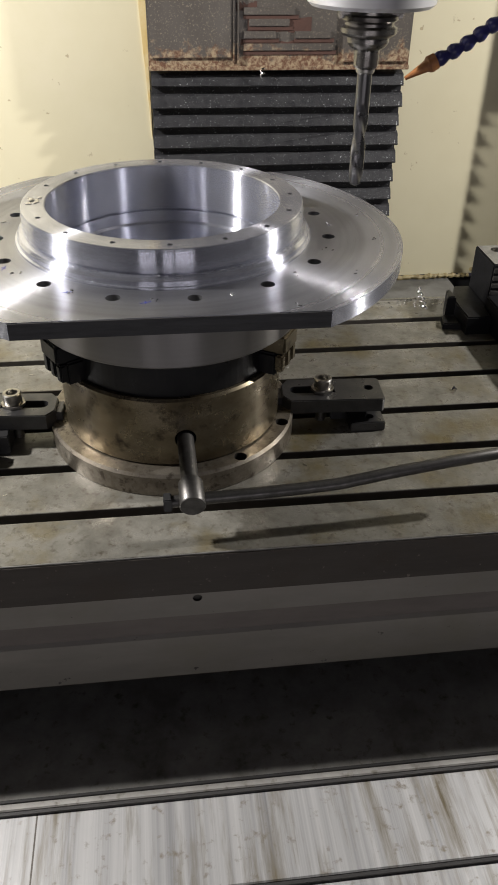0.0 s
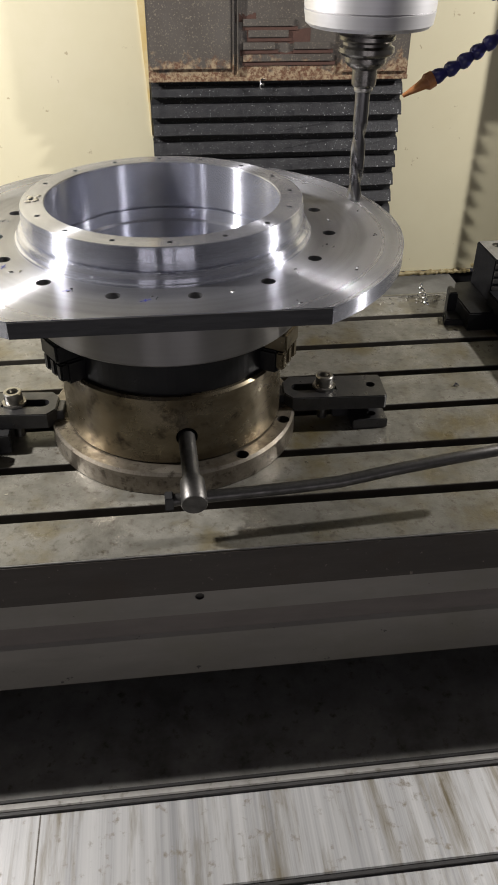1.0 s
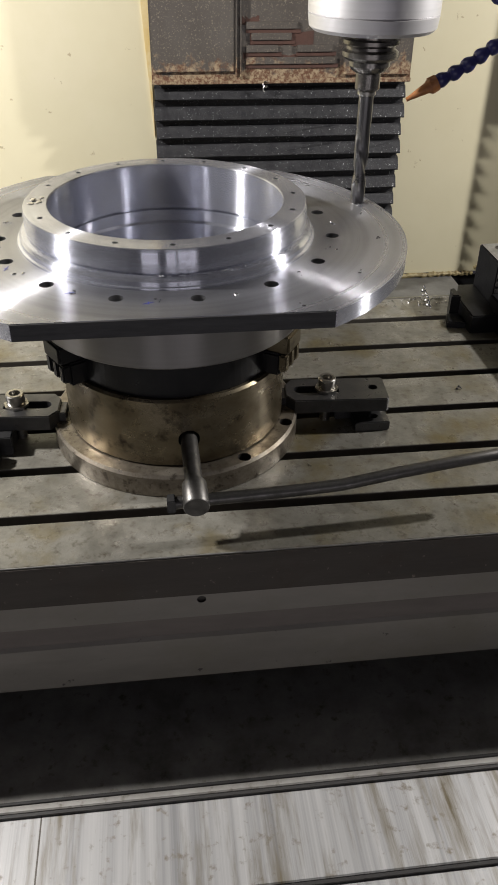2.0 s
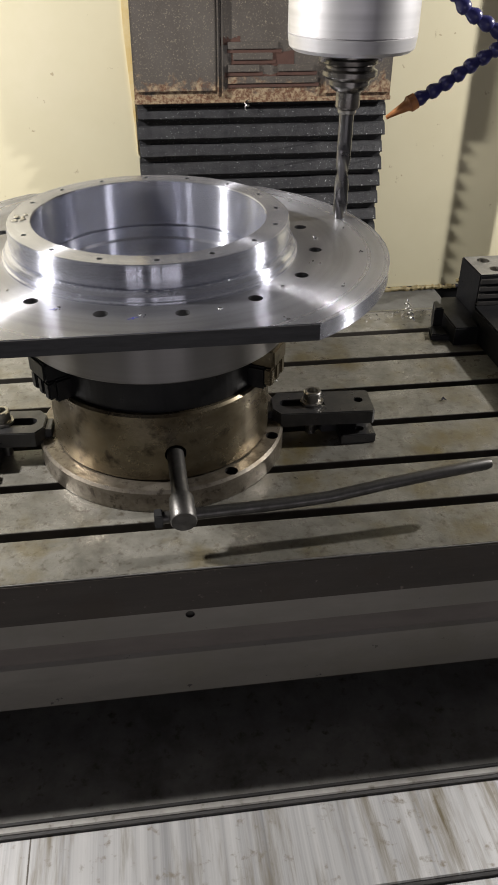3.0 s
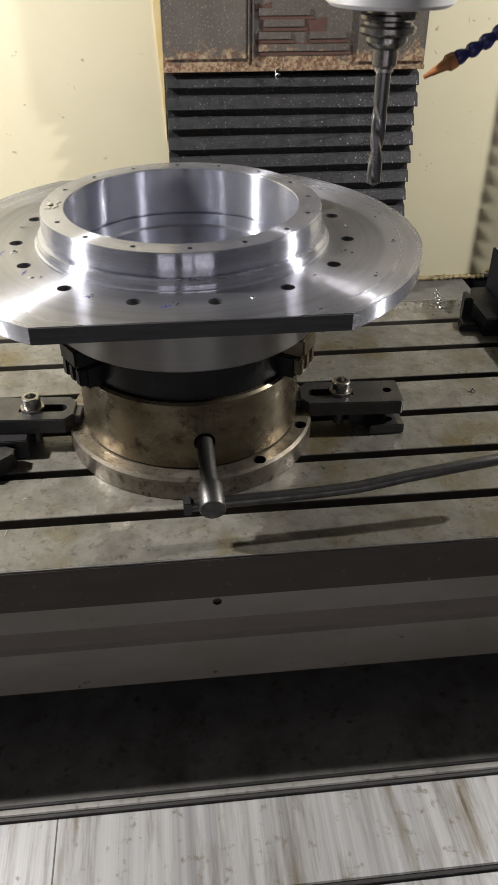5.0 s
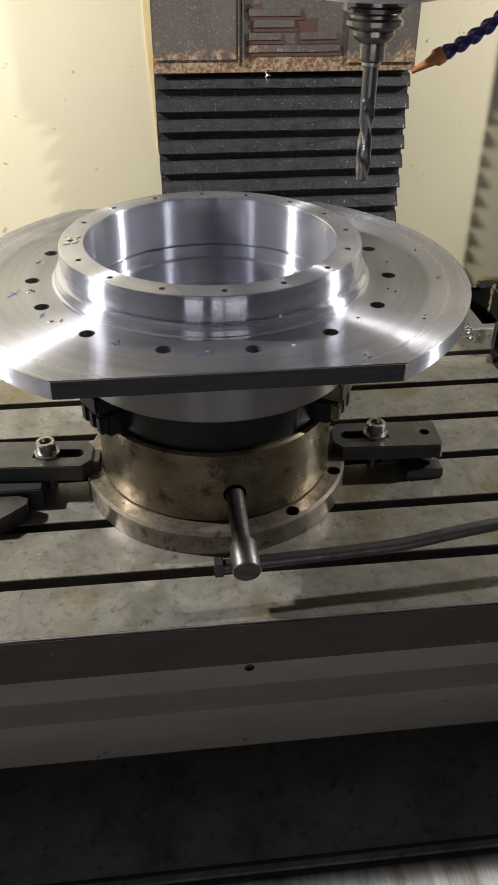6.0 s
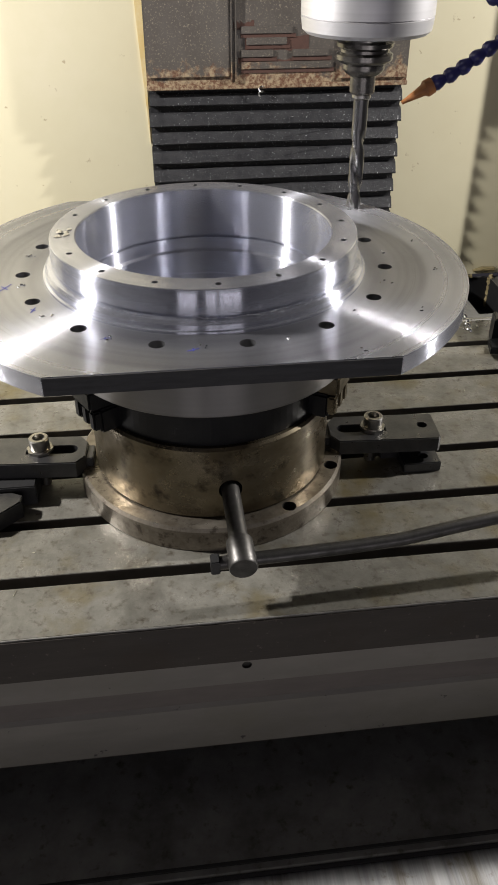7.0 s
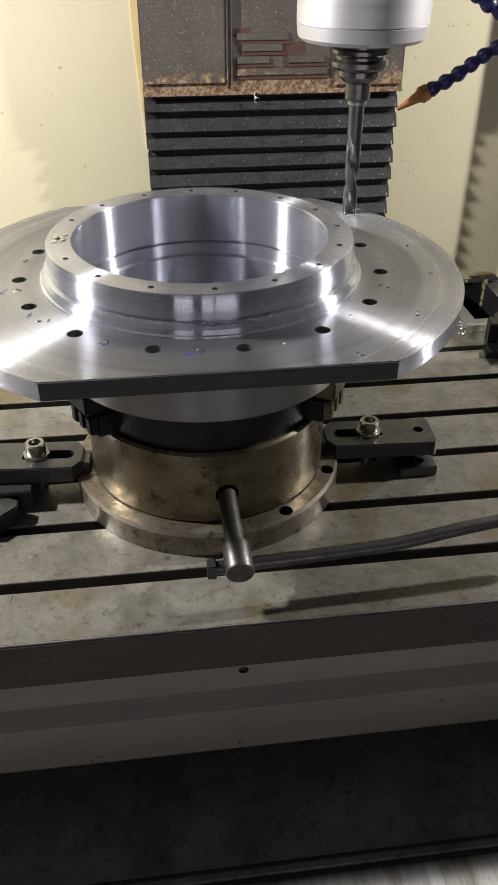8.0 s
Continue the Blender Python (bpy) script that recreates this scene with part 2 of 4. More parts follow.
M_DRILL = mat("drill_steel", (0.19, 0.185, 0.185), 0.28, 1.0, scale=12, second=(0.14, 0.137, 0.135), rough_var=0.05)
M_ORANGE = mat("orange_plastic", (0.42, 0.17, 0.05), 0.45, scale=60, second=(0.22, 0.085, 0.03), bump=0.15)
M_BLUE = mat("blue_plastic", (0.035, 0.035, 0.16), 0.32, scale=30, second=(0.02, 0.02, 0.09))
M_WAY = mat("way_cover_steel", (0.58, 0.575, 0.57), 0.38, 0.45, second=(0.20, 0.20, 0.205), scale=5, stretch=(11, 0.05, 1), stain=(0.15, 0.125, 0.08), stain_scale=13, stain_stretch=(4.0, 0.35, 1),
            stain_edge=(0.50, 0.72), spots=(0.17, 0.14, 0.10), spot_scale=70, spot_edge=(0.60, 0.78), bump=0.05, rough_var=0.14)
# inner cover: slightly duller steel, with the table's shade also put into it
M_WAY_SHADED = mat("shaded_cover_steel", (0.36, 0.35, 0.33), 0.5, 0.25, second=(0.20, 0.19, 0.175), scale=20, spots=(0.10, 0.085, 0.06), spot_scale=60, spot_edge=(0.58, 0.78), bump=0.08)
M_WIPER = mat("black_wiper_rubber", (0.045, 0.043, 0.042), 0.42, scale=40, bump=0.2)
M_CHIP = mat("bright_swarf", (0.8, 0.8, 0.8), 0.2, 1.0, scale=80)
M_OIL = mat("dried_oil", (0.06, 0.042, 0.024), 0.4, 0.2, scale=60)
M_MARKER = mat("blue_marker_ink", (0.05, 0.06, 0.30), 0.5, scale=60)
M_YELLOW = mat("yellow_grease", (0.50, 0.46, 0.36), 0.35, scale=120, second=(0.22, 0.20, 0.15), bump=0.5, bump_scale=300)

# ---- mesh helpers ----


def part(name, bm, material, parent=None, label="", m=None, smooth=None):
    """Links a bmesh as one mesh object, under parent if given; smooth: the angle in degrees up to which edges are soft."""
    me = bpy.data.meshes.new(name)
    bm.normal_update()
    if smooth:
        for fc in bm.faces:
            fc.smooth = True
        for e in bm.edges:
            e.smooth = len(e.link_faces) == 2 and e.calc_face_angle(0.0) < radians(smooth)
    bm.to_mesh(me)
    bm.free()
    me.materials.append(material)
    ob = new(name, me)
    if parent:
        ob.parent = parent
    if m is not None:
        ob.matrix_basis = m
    if label:
        ob["label"] = label
    return ob


def thing(name, label, category, m=None, group="", kind=""):
    ob = new(name)
    if m is not None:
        ob.matrix_basis = m
    return tagged(ob, label, category, group, kind)


def box(x0, x1, y0, y1, z0, z1, bevel=0.0, bm=None):
    bm = bm or bmesh.new()
    made = bmesh.ops.create_cube(bm, size=1.0)["verts"]
    for v in made:
        v.co = Vector(((x0 + x1) / 2 + v.co.x * (x1 - x0), (y0 + y1) / 2 + v.co.y * (y1 - y0), (z0 + z1) / 2 + v.co.z * (z1 - z0)))
    if bevel:
        edges = list({e for v in made for e in v.link_edges})
        bmesh.ops.bevel(bm, geom=edges, offset=bevel, segments=2, affect="EDGES", clamp_overlap=True)
    return bm


def lathe(profile, seg=96, bm=None, closed=False):
    """Turns a list of (radius, z) round the z axis."""
    bm = bm or bmesh.new()
    rows = []
    for r, z in profile:
        if r < 1e-6:
            rows.append([bm.verts.new((0, 0, z))])
        else:
            rows.append([bm.verts.new((r * math.cos(2 * math.pi * k / seg), r * math.sin(2 * math.pi * k / seg), z)) for k in range(seg)])
    pairs = list(zip(rows, rows[1:])) + ([(rows[-1], rows[0])] if closed else [])
    for a, b in pairs:
        for k in range(seg):
            n = (k + 1) % seg
            if len(a) == 1 and len(b) == 1:
                continue
            if len(a) == 1:
                bm.faces.new((a[0], b[n], b[k]))
            elif len(b) == 1:
                bm.faces.new((a[k], a[n], b[0]))
            else:
                bm.faces.new((a[k], a[n], b[n], b[k]))
    bmesh.ops.recalc_face_normals(bm, faces=bm.faces)
    return bm


def extrude_x(profile, x0, x1, bm=None):
    """A closed outline of (y, z) drawn out along x."""
    bm = bm or bmesh.new()
    a = [bm.verts.new((x0, y, z)) for y, z in profile]
    b = [bm.verts.new((x1, y, z)) for y, z in profile]
    n = len(profile)
    for k in range(n):
        bm.faces.new((a[k], a[(k + 1) % n], b[(k + 1) % n], b[k]))
    bm.faces.new(a)
    bm.faces.new(list(reversed(b)))
    bmesh.ops.recalc_face_normals(bm, faces=bm.faces)
    return bm


def extrude_z(outline, z0, z1, bevel=0.0):
    bm = bmesh.new()
    a = [bm.verts.new((x, y, z0)) for x, y in outline]
    b = [bm.verts.new((x, y, z1)) for x, y in outline]
    n = len(outline)
    for k in range(n):
        bm.faces.new((a[k], a[(k + 1) % n], b[(k + 1) % n], b[k]))
    bm.faces.new(list(reversed(a)))
    top = bm.faces.new(b)
    if bevel:
        bmesh.ops.bevel(bm, geom=list(top.edges), offset=bevel, segments=2, affect="EDGES")
    bmesh.ops.recalc_face_normals(bm, faces=bm.faces)
    return bm


def tube(points, radii, seg=14, bm=None):
    """A round bar along points; radii: one number or one a point."""
    bm = bm or bmesh.new()
    pts = [Vector(p) for p in points]
    radii = [radii] * len(pts) if isinstance(radii, (int, float)) else radii
    rows = []
    side = None
    for i, p in enumerate(pts):
        d = (pts[min(i + 1, len(pts) - 1)] - pts[max(i - 1, 0)]).normalized()
        if side is None:
            side = d.orthogonal().normalized()
        side = (side - d * side.dot(d)).normalized()
        up = d.cross(side)
        rows.append([bm.verts.new(p + radii[i] * (side * math.cos(2 * math.pi * k / seg) + up * math.sin(2 * math.pi * k / seg))) for k in range(seg)])
    for a, b in zip(rows, rows[1:]):
        for k in range(seg):
            bm.faces.new((a[k], a[(k + 1) % seg], b[(k + 1) % seg], b[k]))
    bm.faces.new(list(reversed(rows[0])))
    bm.faces.new(rows[-1])
    bmesh.ops.recalc_face_normals(bm, faces=bm.faces)
    return bm


def cylinder(x, y, z0, z1, r, seg=28, bm=None):
    return tube([(x, y, z0), (x, y, z1)], r, seg, bm)


def carve(ob, cutter, material):
    """Cuts the cutter's volume out of ob for good; the cut faces take the second material."""
    me = bpy.data.meshes.new("cutter")
    cutter.to_mesh(me)
    cutter.free()
    ob.data.materials.append(material)
    me.materials.append(material)
    tool = new("cutter", me)
    bpy.context.view_layer.update()
    tool.matrix_world = ob.matrix_world
    mod = ob.modifiers.new("cut", "BOOLEAN")
    mod.operation, mod.solver, mod.object = "DIFFERENCE", "EXACT", tool
    mod.material_mode, mod.use_self = "TRANSFER", True
    deps = bpy.context.evaluated_depsgraph_get()
    made = bpy.data.meshes.new_from_object(ob.evaluated_get(deps))
    ob.modifiers.clear()
    ob.data = made
    bpy.data.objects.remove(tool)
    return ob


# ---- the measures of the machine ----
TABLE_FRONT, TABLE_BACK, PITCH, SLOT_FIRST, SLOT_W = -0.258, 0.353, 0.0907, -0.1804, 0.0150
FLANGE_TOP, FLANGE_R, FLANGE_T = 0.2636, 0.2699, 0.0172
RING_TOP, RING_R, BORE_R = 0.3014, 0.1558, 0.1299
SPINDLE = (0.238, 0.077)
BELLOWS_Y, WALL_Y = 0.70, 0.79
ON_TABLE = []   # what the table carries
ON_SADDLE = []  # what the saddle carries

# ---- enclosure ----


def enclosure():
    tagged(part("wall_rear", box(-1.45, 1.75, WALL_Y, WALL_Y + 0.01, -0.144, 1.6), M_WALL), "cream painted sheet steel rear guard of the machine, spattered with oil",
           "wall", kind="structure")
    rng = random.Random(2)
    bead = [(0.44 + k * 0.0055, WALL_Y - 0.003, -0.1485 + rng.uniform(-0.0016, 0.0016)) for k in range(51)]
    bm = tube(bead, [rng.uniform(0.0035, 0.0068) for k in bead], 8)
    for k in range(20):
        z = -0.146 - k * 0.004
        if k:
            tube([(0.7615 + rng.uniform(-0.002, 0.002), WALL_Y - 0.006, z + 0.004), (0.7615 + rng.uniform(-0.002, 0.002), WALL_Y - 0.006, z)], rng.uniform(0.004, 0.008), 8, bm)
    tube([(0.715, WALL_Y - 0.006, -0.134), (0.735, WALL_Y - 0.006, -0.130), (0.764, WALL_Y - 0.006, -0.132)], [0.004, 0.006, 0.006], 8, bm)
    tagged(part("trim", bm, M_WALL_EDGE), "yellowed sealant strip along the foot of the rear guard", "trim", kind="structure")
    # unseen sides, added to close the place and darkened against bounced light
    tagged(part("wall_left", box(-1.46, -1.45, -0.75, WALL_Y + 0.01, -0.9, 1.6), M_UNSEEN_GUARD), "unseen side guard, coloured dark grey to cut bounced light", "wall", kind="structure")
    tagged(part("wall_right", box(1.75, 1.76, -0.75, WALL_Y + 0.01, -0.9, 1.6), M_UNSEEN_GUARD), "unseen side guard, coloured dark grey to cut bounced light", "wall", kind="structure")
    tagged(part("floor", box(-3.5, 3.5, -3.5, 1.2, -0.96, -0.9), M_DARK), "dark oily floor under the machine", "floor", kind="structure")
    # unseen top, added and coloured dark for the same low bounce
    tagged(part("ceiling", box(-1.46, 1.76, -0.45, WALL_Y + 0.01, 1.6, 1.61), M_UNSEEN_GUARD), "unseen top guard, coloured dark grey to cut bounced light", "ceiling", kind="structure")
    # unseen, kept just high enough to hold front light off the way covers
    tagged(part("front_light_block", box(-1.45, 1.75, -1.07, -1.06, -0.9, -0.06), M_UNSEEN_GUARD), "unseen dark lower front guard, added to block light from the front", "wall", kind="structure")
    # unseen upright, added only to cast the dark band on the rear wall
    tagged(part("post", box(0.807, 0.872, 0.685, 0.715, -0.151, 1.598, 0.002), M_UNSEEN_GUARD), "unseen grey upright added to cast a shadow band on the rear guard", "post", kind="structure")
    for side, x, w in ((-1, -0.004, 0.013),):
        strip = bmesh.new()
        pts = [(x, 0.17), (x + side * w, 0.40), (x + side * w * 1.1, 1.2), (x, 1.2)]
        front = [strip.verts.new((px, WALL_Y - 0.003, pz)) for px, pz in pts]
        back = [strip.verts.new((px, WALL_Y - 0.0002, pz)) for px, pz in pts]
        for k in range(4):
            strip.faces.new((front[k], front[(k + 1) % 4], back[(k + 1) % 4], back[k]))
        strip.faces.new(front)
        strip.faces.new(list(reversed(back)))
        bmesh.ops.recalc_face_normals(strip, faces=strip.faces)
        tagged(part("trim", strip, M_YELLOWED), "yellowed oil run on the rear guard beside the column", "trim", kind="structure")
    bm = extrude_x([(0.36, -0.165), (0.40, -0.1535), (WALL_Y + 0.005, -0.1535), (WALL_Y + 0.005, -0.301), (0.36, -0.301)], -1.44, 1.74)
    tagged(part("machine_bed", box(-0.96, 1.06, -0.86, 0.80, -0.905, -0.302), M_DARK), "dark cast iron bed of the machine", "machine bed", kind="structure")
    tray = part("chip_tray", bm, M_TRAY)
    # pocket with near-black walls, the hollow's shade given as colour
    carve(tray, box(0.665, 0.758, 0.60, WALL_Y - 0.001, -0.235, -0.10), M_DARK)
    tagged(tray, "oily grey tray littered with swarf behind the table", "tray", kind="structure")


enclosure()

# ---- milling table, apron, saddle, way covers ----


def milling_table():
    top = thing("milling_table", "worn grey cast iron milling table with dark slots and oil stains", "machine table")
    prof = [(TABLE_FRONT, -0.056), (TABLE_FRONT, -0.002), (TABLE_FRONT + 0.002, 0.0)]
    for k in range(6):
        y = SLOT_FIRST + k * PITCH
        h, w = SLOT_W / 2, 0.014
        prof += [(y - h - 0.0006, 0.0), (y - h, -0.0008), (y - h, -0.020), (y - w, -0.020), (y - w, -0.034), (y + w, -0.034), (y + w, -0.020), (y + h, -0.020), (y + h, -0.0008), (y + h + 0.0006, 0.0)]
    prof += [(TABLE_BACK - 0.003, 0.0), (TABLE_BACK, -0.003), (TABLE_BACK, -0.056)]
    slab = part("tabletop", extrude_x(prof, -0.75, 0.80), M_TABLE, top)
    # faces inside the slots get a darker iron: their shade put into colour
    slab.data.materials.append(M_SLOT_SHADE_SCORE)
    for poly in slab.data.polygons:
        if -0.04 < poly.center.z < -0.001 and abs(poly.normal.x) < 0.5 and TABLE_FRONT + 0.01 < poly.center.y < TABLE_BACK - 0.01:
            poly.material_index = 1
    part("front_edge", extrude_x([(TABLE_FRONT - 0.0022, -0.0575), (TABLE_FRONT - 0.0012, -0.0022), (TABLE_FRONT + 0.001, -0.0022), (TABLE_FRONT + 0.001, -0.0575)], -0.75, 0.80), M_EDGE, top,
         "front edge in a darker brown than the top")
    rng = random.Random(31)
    line = [(-0.75 + k * 0.0155, TABLE_FRONT + 0.0008, -0.0007 + rng.uniform(-0.0003, 0.0002)) for k in range(101)]
    part("worn_edge", tube(line, [rng.uniform(0.0006, 0.0013) for p in line], 6), M_WORN_LIT, top, "bright worn upper edge", smooth=60)
    apron = part("apron", extrude_x([(TABLE_FRONT + 0.0015, -0.0577), (TABLE_FRONT + 0.0015, -0.0955), (TABLE_FRONT + 0.0055, -0.0985), (TABLE_FRONT + 0.0055, -0.1270), (TABLE_FRONT + 0.0015, -0.1310), (TABLE_FRONT + 0.0015, -0.1985), (TABLE_FRONT + 0.0035, -0.2005), (0.33, -0.2005), (0.33, -0.0577)], -0.75, 0.80), M_APRON, top, "grey painted iron apron")
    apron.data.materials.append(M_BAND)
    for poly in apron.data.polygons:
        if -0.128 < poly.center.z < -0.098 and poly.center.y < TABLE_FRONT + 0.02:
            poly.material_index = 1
    carve(apron, tube([(0.0128, TABLE_FRONT - 0.01, -0.0685), (0.0128, TABLE_FRONT + 0.0045, -0.0685)], 0.0052, 20), M_HOLE_SHADE)
    ON_TABLE.append(top)


def saddle():
    # near-black casting: the shade below the table is put into its colour
    ob = thing("saddle", "cast iron saddle under the table, its shade put into near-black", "machine saddle")
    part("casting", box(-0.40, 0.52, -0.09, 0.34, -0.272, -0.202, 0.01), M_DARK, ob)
    part("guide_rod", tube([(0.36, 0.372, -0.012), (0.64, 0.372, -0.012)], 0.005, 16), M_BOLT, ob, "bright steel rod", smooth=40)
    part("rod_bracket", box(0.62, 0.66, 0.345, 0.385, -0.202, -0.010, 0.002), M_DARK, ob)
    ON_SADDLE.append((ob, 1.0))


def way_cover(y_back, y_front, z, share, double, sheet):
    ob = thing("way_cover", "scratched stainless telescopic way cover with a black wiper lip", "way cover", group="telescopic way covers")
    part("sheet", extrude_x([(y_back, z - 0.0015), (y_back, z), (y_front + 0.0015, z), (y_front, z - 0.0015), (y_front, z - 0.005), (y_front + 0.0015, z - 0.005), (y_front + 0.002, z - 0.0025)], -0.95, 1.05),
         sheet, ob)
    part("wiper", extrude_x([(y_front - 0.0042, z - 0.0062), (y_front - 0.0038, z - 0.0032), (y_front - 0.0006, z - 0.0022), (y_front - 0.0006, z - 0.0065)], -0.95, 1.05), M_WIPER, ob,
         "black rubber wiper strip")
    if sheet is M_WAY:
        for x, w in ((-0.181, 0.0009),):
            part("score", box(x - w, x + w, y_front + 0.003, y_back - 0.01, z - 0.0002, z + 0.00012), M_SLOT_SHADE_SCORE, ob, "dark score in the sheet")
    if double:
        part("rib", extrude_x([(y_front + 0.0078, z + 0.0002), (y_front + 0.0085, z + 0.002), (y_front + 0.0118, z + 0.002), (y_front + 0.0125, z + 0.0002)], -0.95, 1.05), M_WIPER, ob, "dark folded rib")
    ON_SADDLE.append((ob, share))


milling_table()
saddle()
way_cover(-0.10, -0.3665, -0.270, 0.95, True, M_WAY_SHADED)
way_cover(-0.18, -0.4725, -0.2770, 0.43, False, M_WAY)
way_cover(-0.35, -0.85, -0.284, 0.0, False, M_WAY)

# ---- chuck ----
JAWS = (90, 210, 330)


def chuck():
    ob = thing("lathe_chuck", "oil-browned steel three-jaw chuck bolted flat on the milling table", "chuck")
    base = part("base_ring", lathe([(0.05, 0.0), (0.1565, 0.0), (0.1575, 0.001), (0.1575, 0.0262), (0.1545, 0.0297), (0.135, 0.0297), (0.05, 0.0297)], 128, closed=True), M_CHUCK_BASE, ob,
                "bright worn steel base ring", smooth=30)
    cut = bmesh.new()
    for a in (-59.3, -22.8, 60.7, 97.2, 180.7, 217.2 - 180):
        cylinder(0.1470 * math.cos(radians(a)), 0.1470 * math.sin(radians(a)), 0.012, 0.05, 0.0080, 24, cut)
    carve(base, cut, M_HOLE_SHADE)
    body = part("body", lathe([(0.03, 0.0299), (0.1352, 0.0299), (0.1372, 0.032), (0.1372, 0.1165), (0.1345, 0.1195), (0.03, 0.1195)], 128, closed=True), M_CHUCK, ob, smooth=30)
    cut = tube([(0.011, -0.165, 0.0665), (0.009, -0.10, 0.0665)], 0.0125, 28)
    carve(body, cut, M_HOLE_SHADE)
    for a in JAWS:
        # the jaw at 330 gets a lighter brown: lamp light put into its colour
        finish, said = (M_CHUCK, "stepped steel jaw, lamp light on its steps put in as brown") if a == 330 else (M_JAW, "blackened stepped steel jaw")
        jaw = part("jaw", box(0.070, 0.150, -0.022, 0.022, 0.1185, 0.147, 0.0025), M_JAW, ob, said, pose(0, 0, 0, 0, 0, a))
        for k in range(3):
            part("tooth", box(0.1485, 0.158, -0.022 + k * 0.0165, -0.011 + k * 0.0165, 0.124, 0.146, 0.002), finish, jaw)
        part("step", box(0.1305, 0.160, -0.020, 0.020, 0.1465, 0.1695, 0.0025), finish, jaw)
        part("jaw_screw", cylinder(0.118, 0, 0.140, 0.1535, 0.008, 16), M_BOLT, jaw)
    rng = random.Random(21)
    for k in range(11):
        a0, span = radians(rng.uniform(-46, -22)), radians(rng.uniform(6, 20))
        zc, slope, wide = rng.uniform(0.052, 0.112), rng.uniform(-0.012, 0.010), rng.uniform(0.0005, 0.0013)
        bm, last, n = bmesh.new(), None, 18
        for q in range(n + 1):
            a = a0 + span * q / n
            w = wide * math.sin(math.pi * (0.03 + 0.94 * q / n)) * rng.uniform(0.6, 1.2)
            mid = zc + slope * q / n + 0.0012 * math.sin(q * 0.9 + k)
            row = [bm.verts.new((0.13735 * math.cos(a), 0.13735 * math.sin(a), mid + d)) for d in (-w, w)]
            if last:
                bm.faces.new((last[0], row[0], row[1], last[1]))
            last = row
        part("oil_run", bm, M_OIL, ob, "dark dried oil run")
    ON_TABLE.append(ob)


chuck()

# ---- the flange being drilled ----


def flange():
    ob = thing("machined_flange", "large bright turned steel flange with raised ring on the chuck", "flange")
    zt, zb = FLANGE_TOP, FLANGE_TOP - FLANGE_T
    cutoff_f, cutoff_b = -0.225, 0.2215
    af = math.acos(-cutoff_f / FLANGE_R)
    ab = math.acos(cutoff_b / FLANGE_R)
    seg = 160
    outline = []
    for k in range(seg + 1):
        a = -math.pi / 2 + af + k * (math.pi - af - ab) / seg
        outline.append((FLANGE_R * math.cos(a), FLANGE_R * math.sin(a)))
    outline += [(-x, y) for x, y in reversed(outline)]
    plate = part("plate", extrude_z(outline, zb, zt, 0.0008), M_PLATE, ob, smooth=25)
    cut = cylinder(0, 0, 0.2, 0.35, BORE_R + 0.004, 96)
    for k in range(15):
        a = radians(-83.0 + 24.2 * k) if k < 12 else radians(-83.0 - 24.2 * (15 - k))
        cylinder(0.1868 * math.cos(a), 0.1868 * math.sin(a), 0.235, 0.30, 0.0074, 24, cut)
    carve(plate, cut, M_HOLE)
    plate.data.materials.append(M_FLANGE)
    for poly in plate.data.polygons:
        if abs(poly.normal.z) < 0.5 and poly.center.to_2d().length > 0.24:
            poly.material_index = len(plate.data.materials) - 1
    # thin near-black strip: the rim's unlit front put into colour
    part("shaded_flat", box(-0.1484, 0.1484, cutoff_f - 0.0009, cutoff_f + 0.0006, zb + 0.0002, zt - 0.0007), M_FLAT_SHADE, ob, "flat on the rim, the shade of its front put into the colour")
    ring = part("raised_ring", lathe([(BORE_R - 0.0028, 0.2), (0.1545, 0.2), (0.1545, zt - 0.004), (0.1665, zt - 0.003), (0.1665, zt + 0.0004), (0.1662, zt + 0.0022), (0.1640, zt + 0.0028), (0.1636, zt + 0.0075), (0.1612, zt + 0.0108), (0.1578, zt + 0.0118), (0.1548, zt + 0.0124), (0.1548, zt + 0.0142), (0.1568, zt + 0.0150),
                                     (0.1570, RING_TOP - 0.0085), (RING_R, RING_TOP - 0.006), (RING_R, RING_TOP - 0.0008), (RING_R - 0.0008, RING_TOP), (BORE_R + 0.0012, RING_TOP), (BORE_R, RING_TOP - 0.0012),
                                     (BORE_R, 0.2474), (BORE_R + 0.0045, 0.2470), (BORE_R + 0.0045, 0.2440), (BORE_R, 0.2436), (BORE_R, 0.2300), (BORE_R - 0.0028, 0.2272)], 192, closed=True), M_FLANGE, ob, smooth=28)
    cut = bmesh.new()
    for k in range(16):
        a = radians(-89.2 + 22.6 * k) if k < 8 else radians(-89.2 - 22.6 * (16 - k))
        cylinder(0.1438 * math.cos(a), 0.1438 * math.sin(a), 0.285, 0.32, 0.0030, 16, cut)
    carve(ring, cut, M_HOLE)
    part("hub", lathe([(0.1290, 0.1712), (0.1575, 0.1712), (0.1595, 0.1732), (0.1595, zb + 0.0005), (0.1548, zb + 0.0005), (0.1548, 0.1995), (0.1290, 0.1995)], 160, closed=True), M_HUB_SHADE, ob, smooth=28)
    part("lower_bore", lathe([(BORE_R - 0.0028, 0.1199), (BORE_R - 0.0014, 0.1199), (BORE_R - 0.0014, 0.1994), (BORE_R - 0.0028, 0.1994)], 160, closed=True), M_FLANGE, ob, "bright bored wall below the ring", smooth=28)
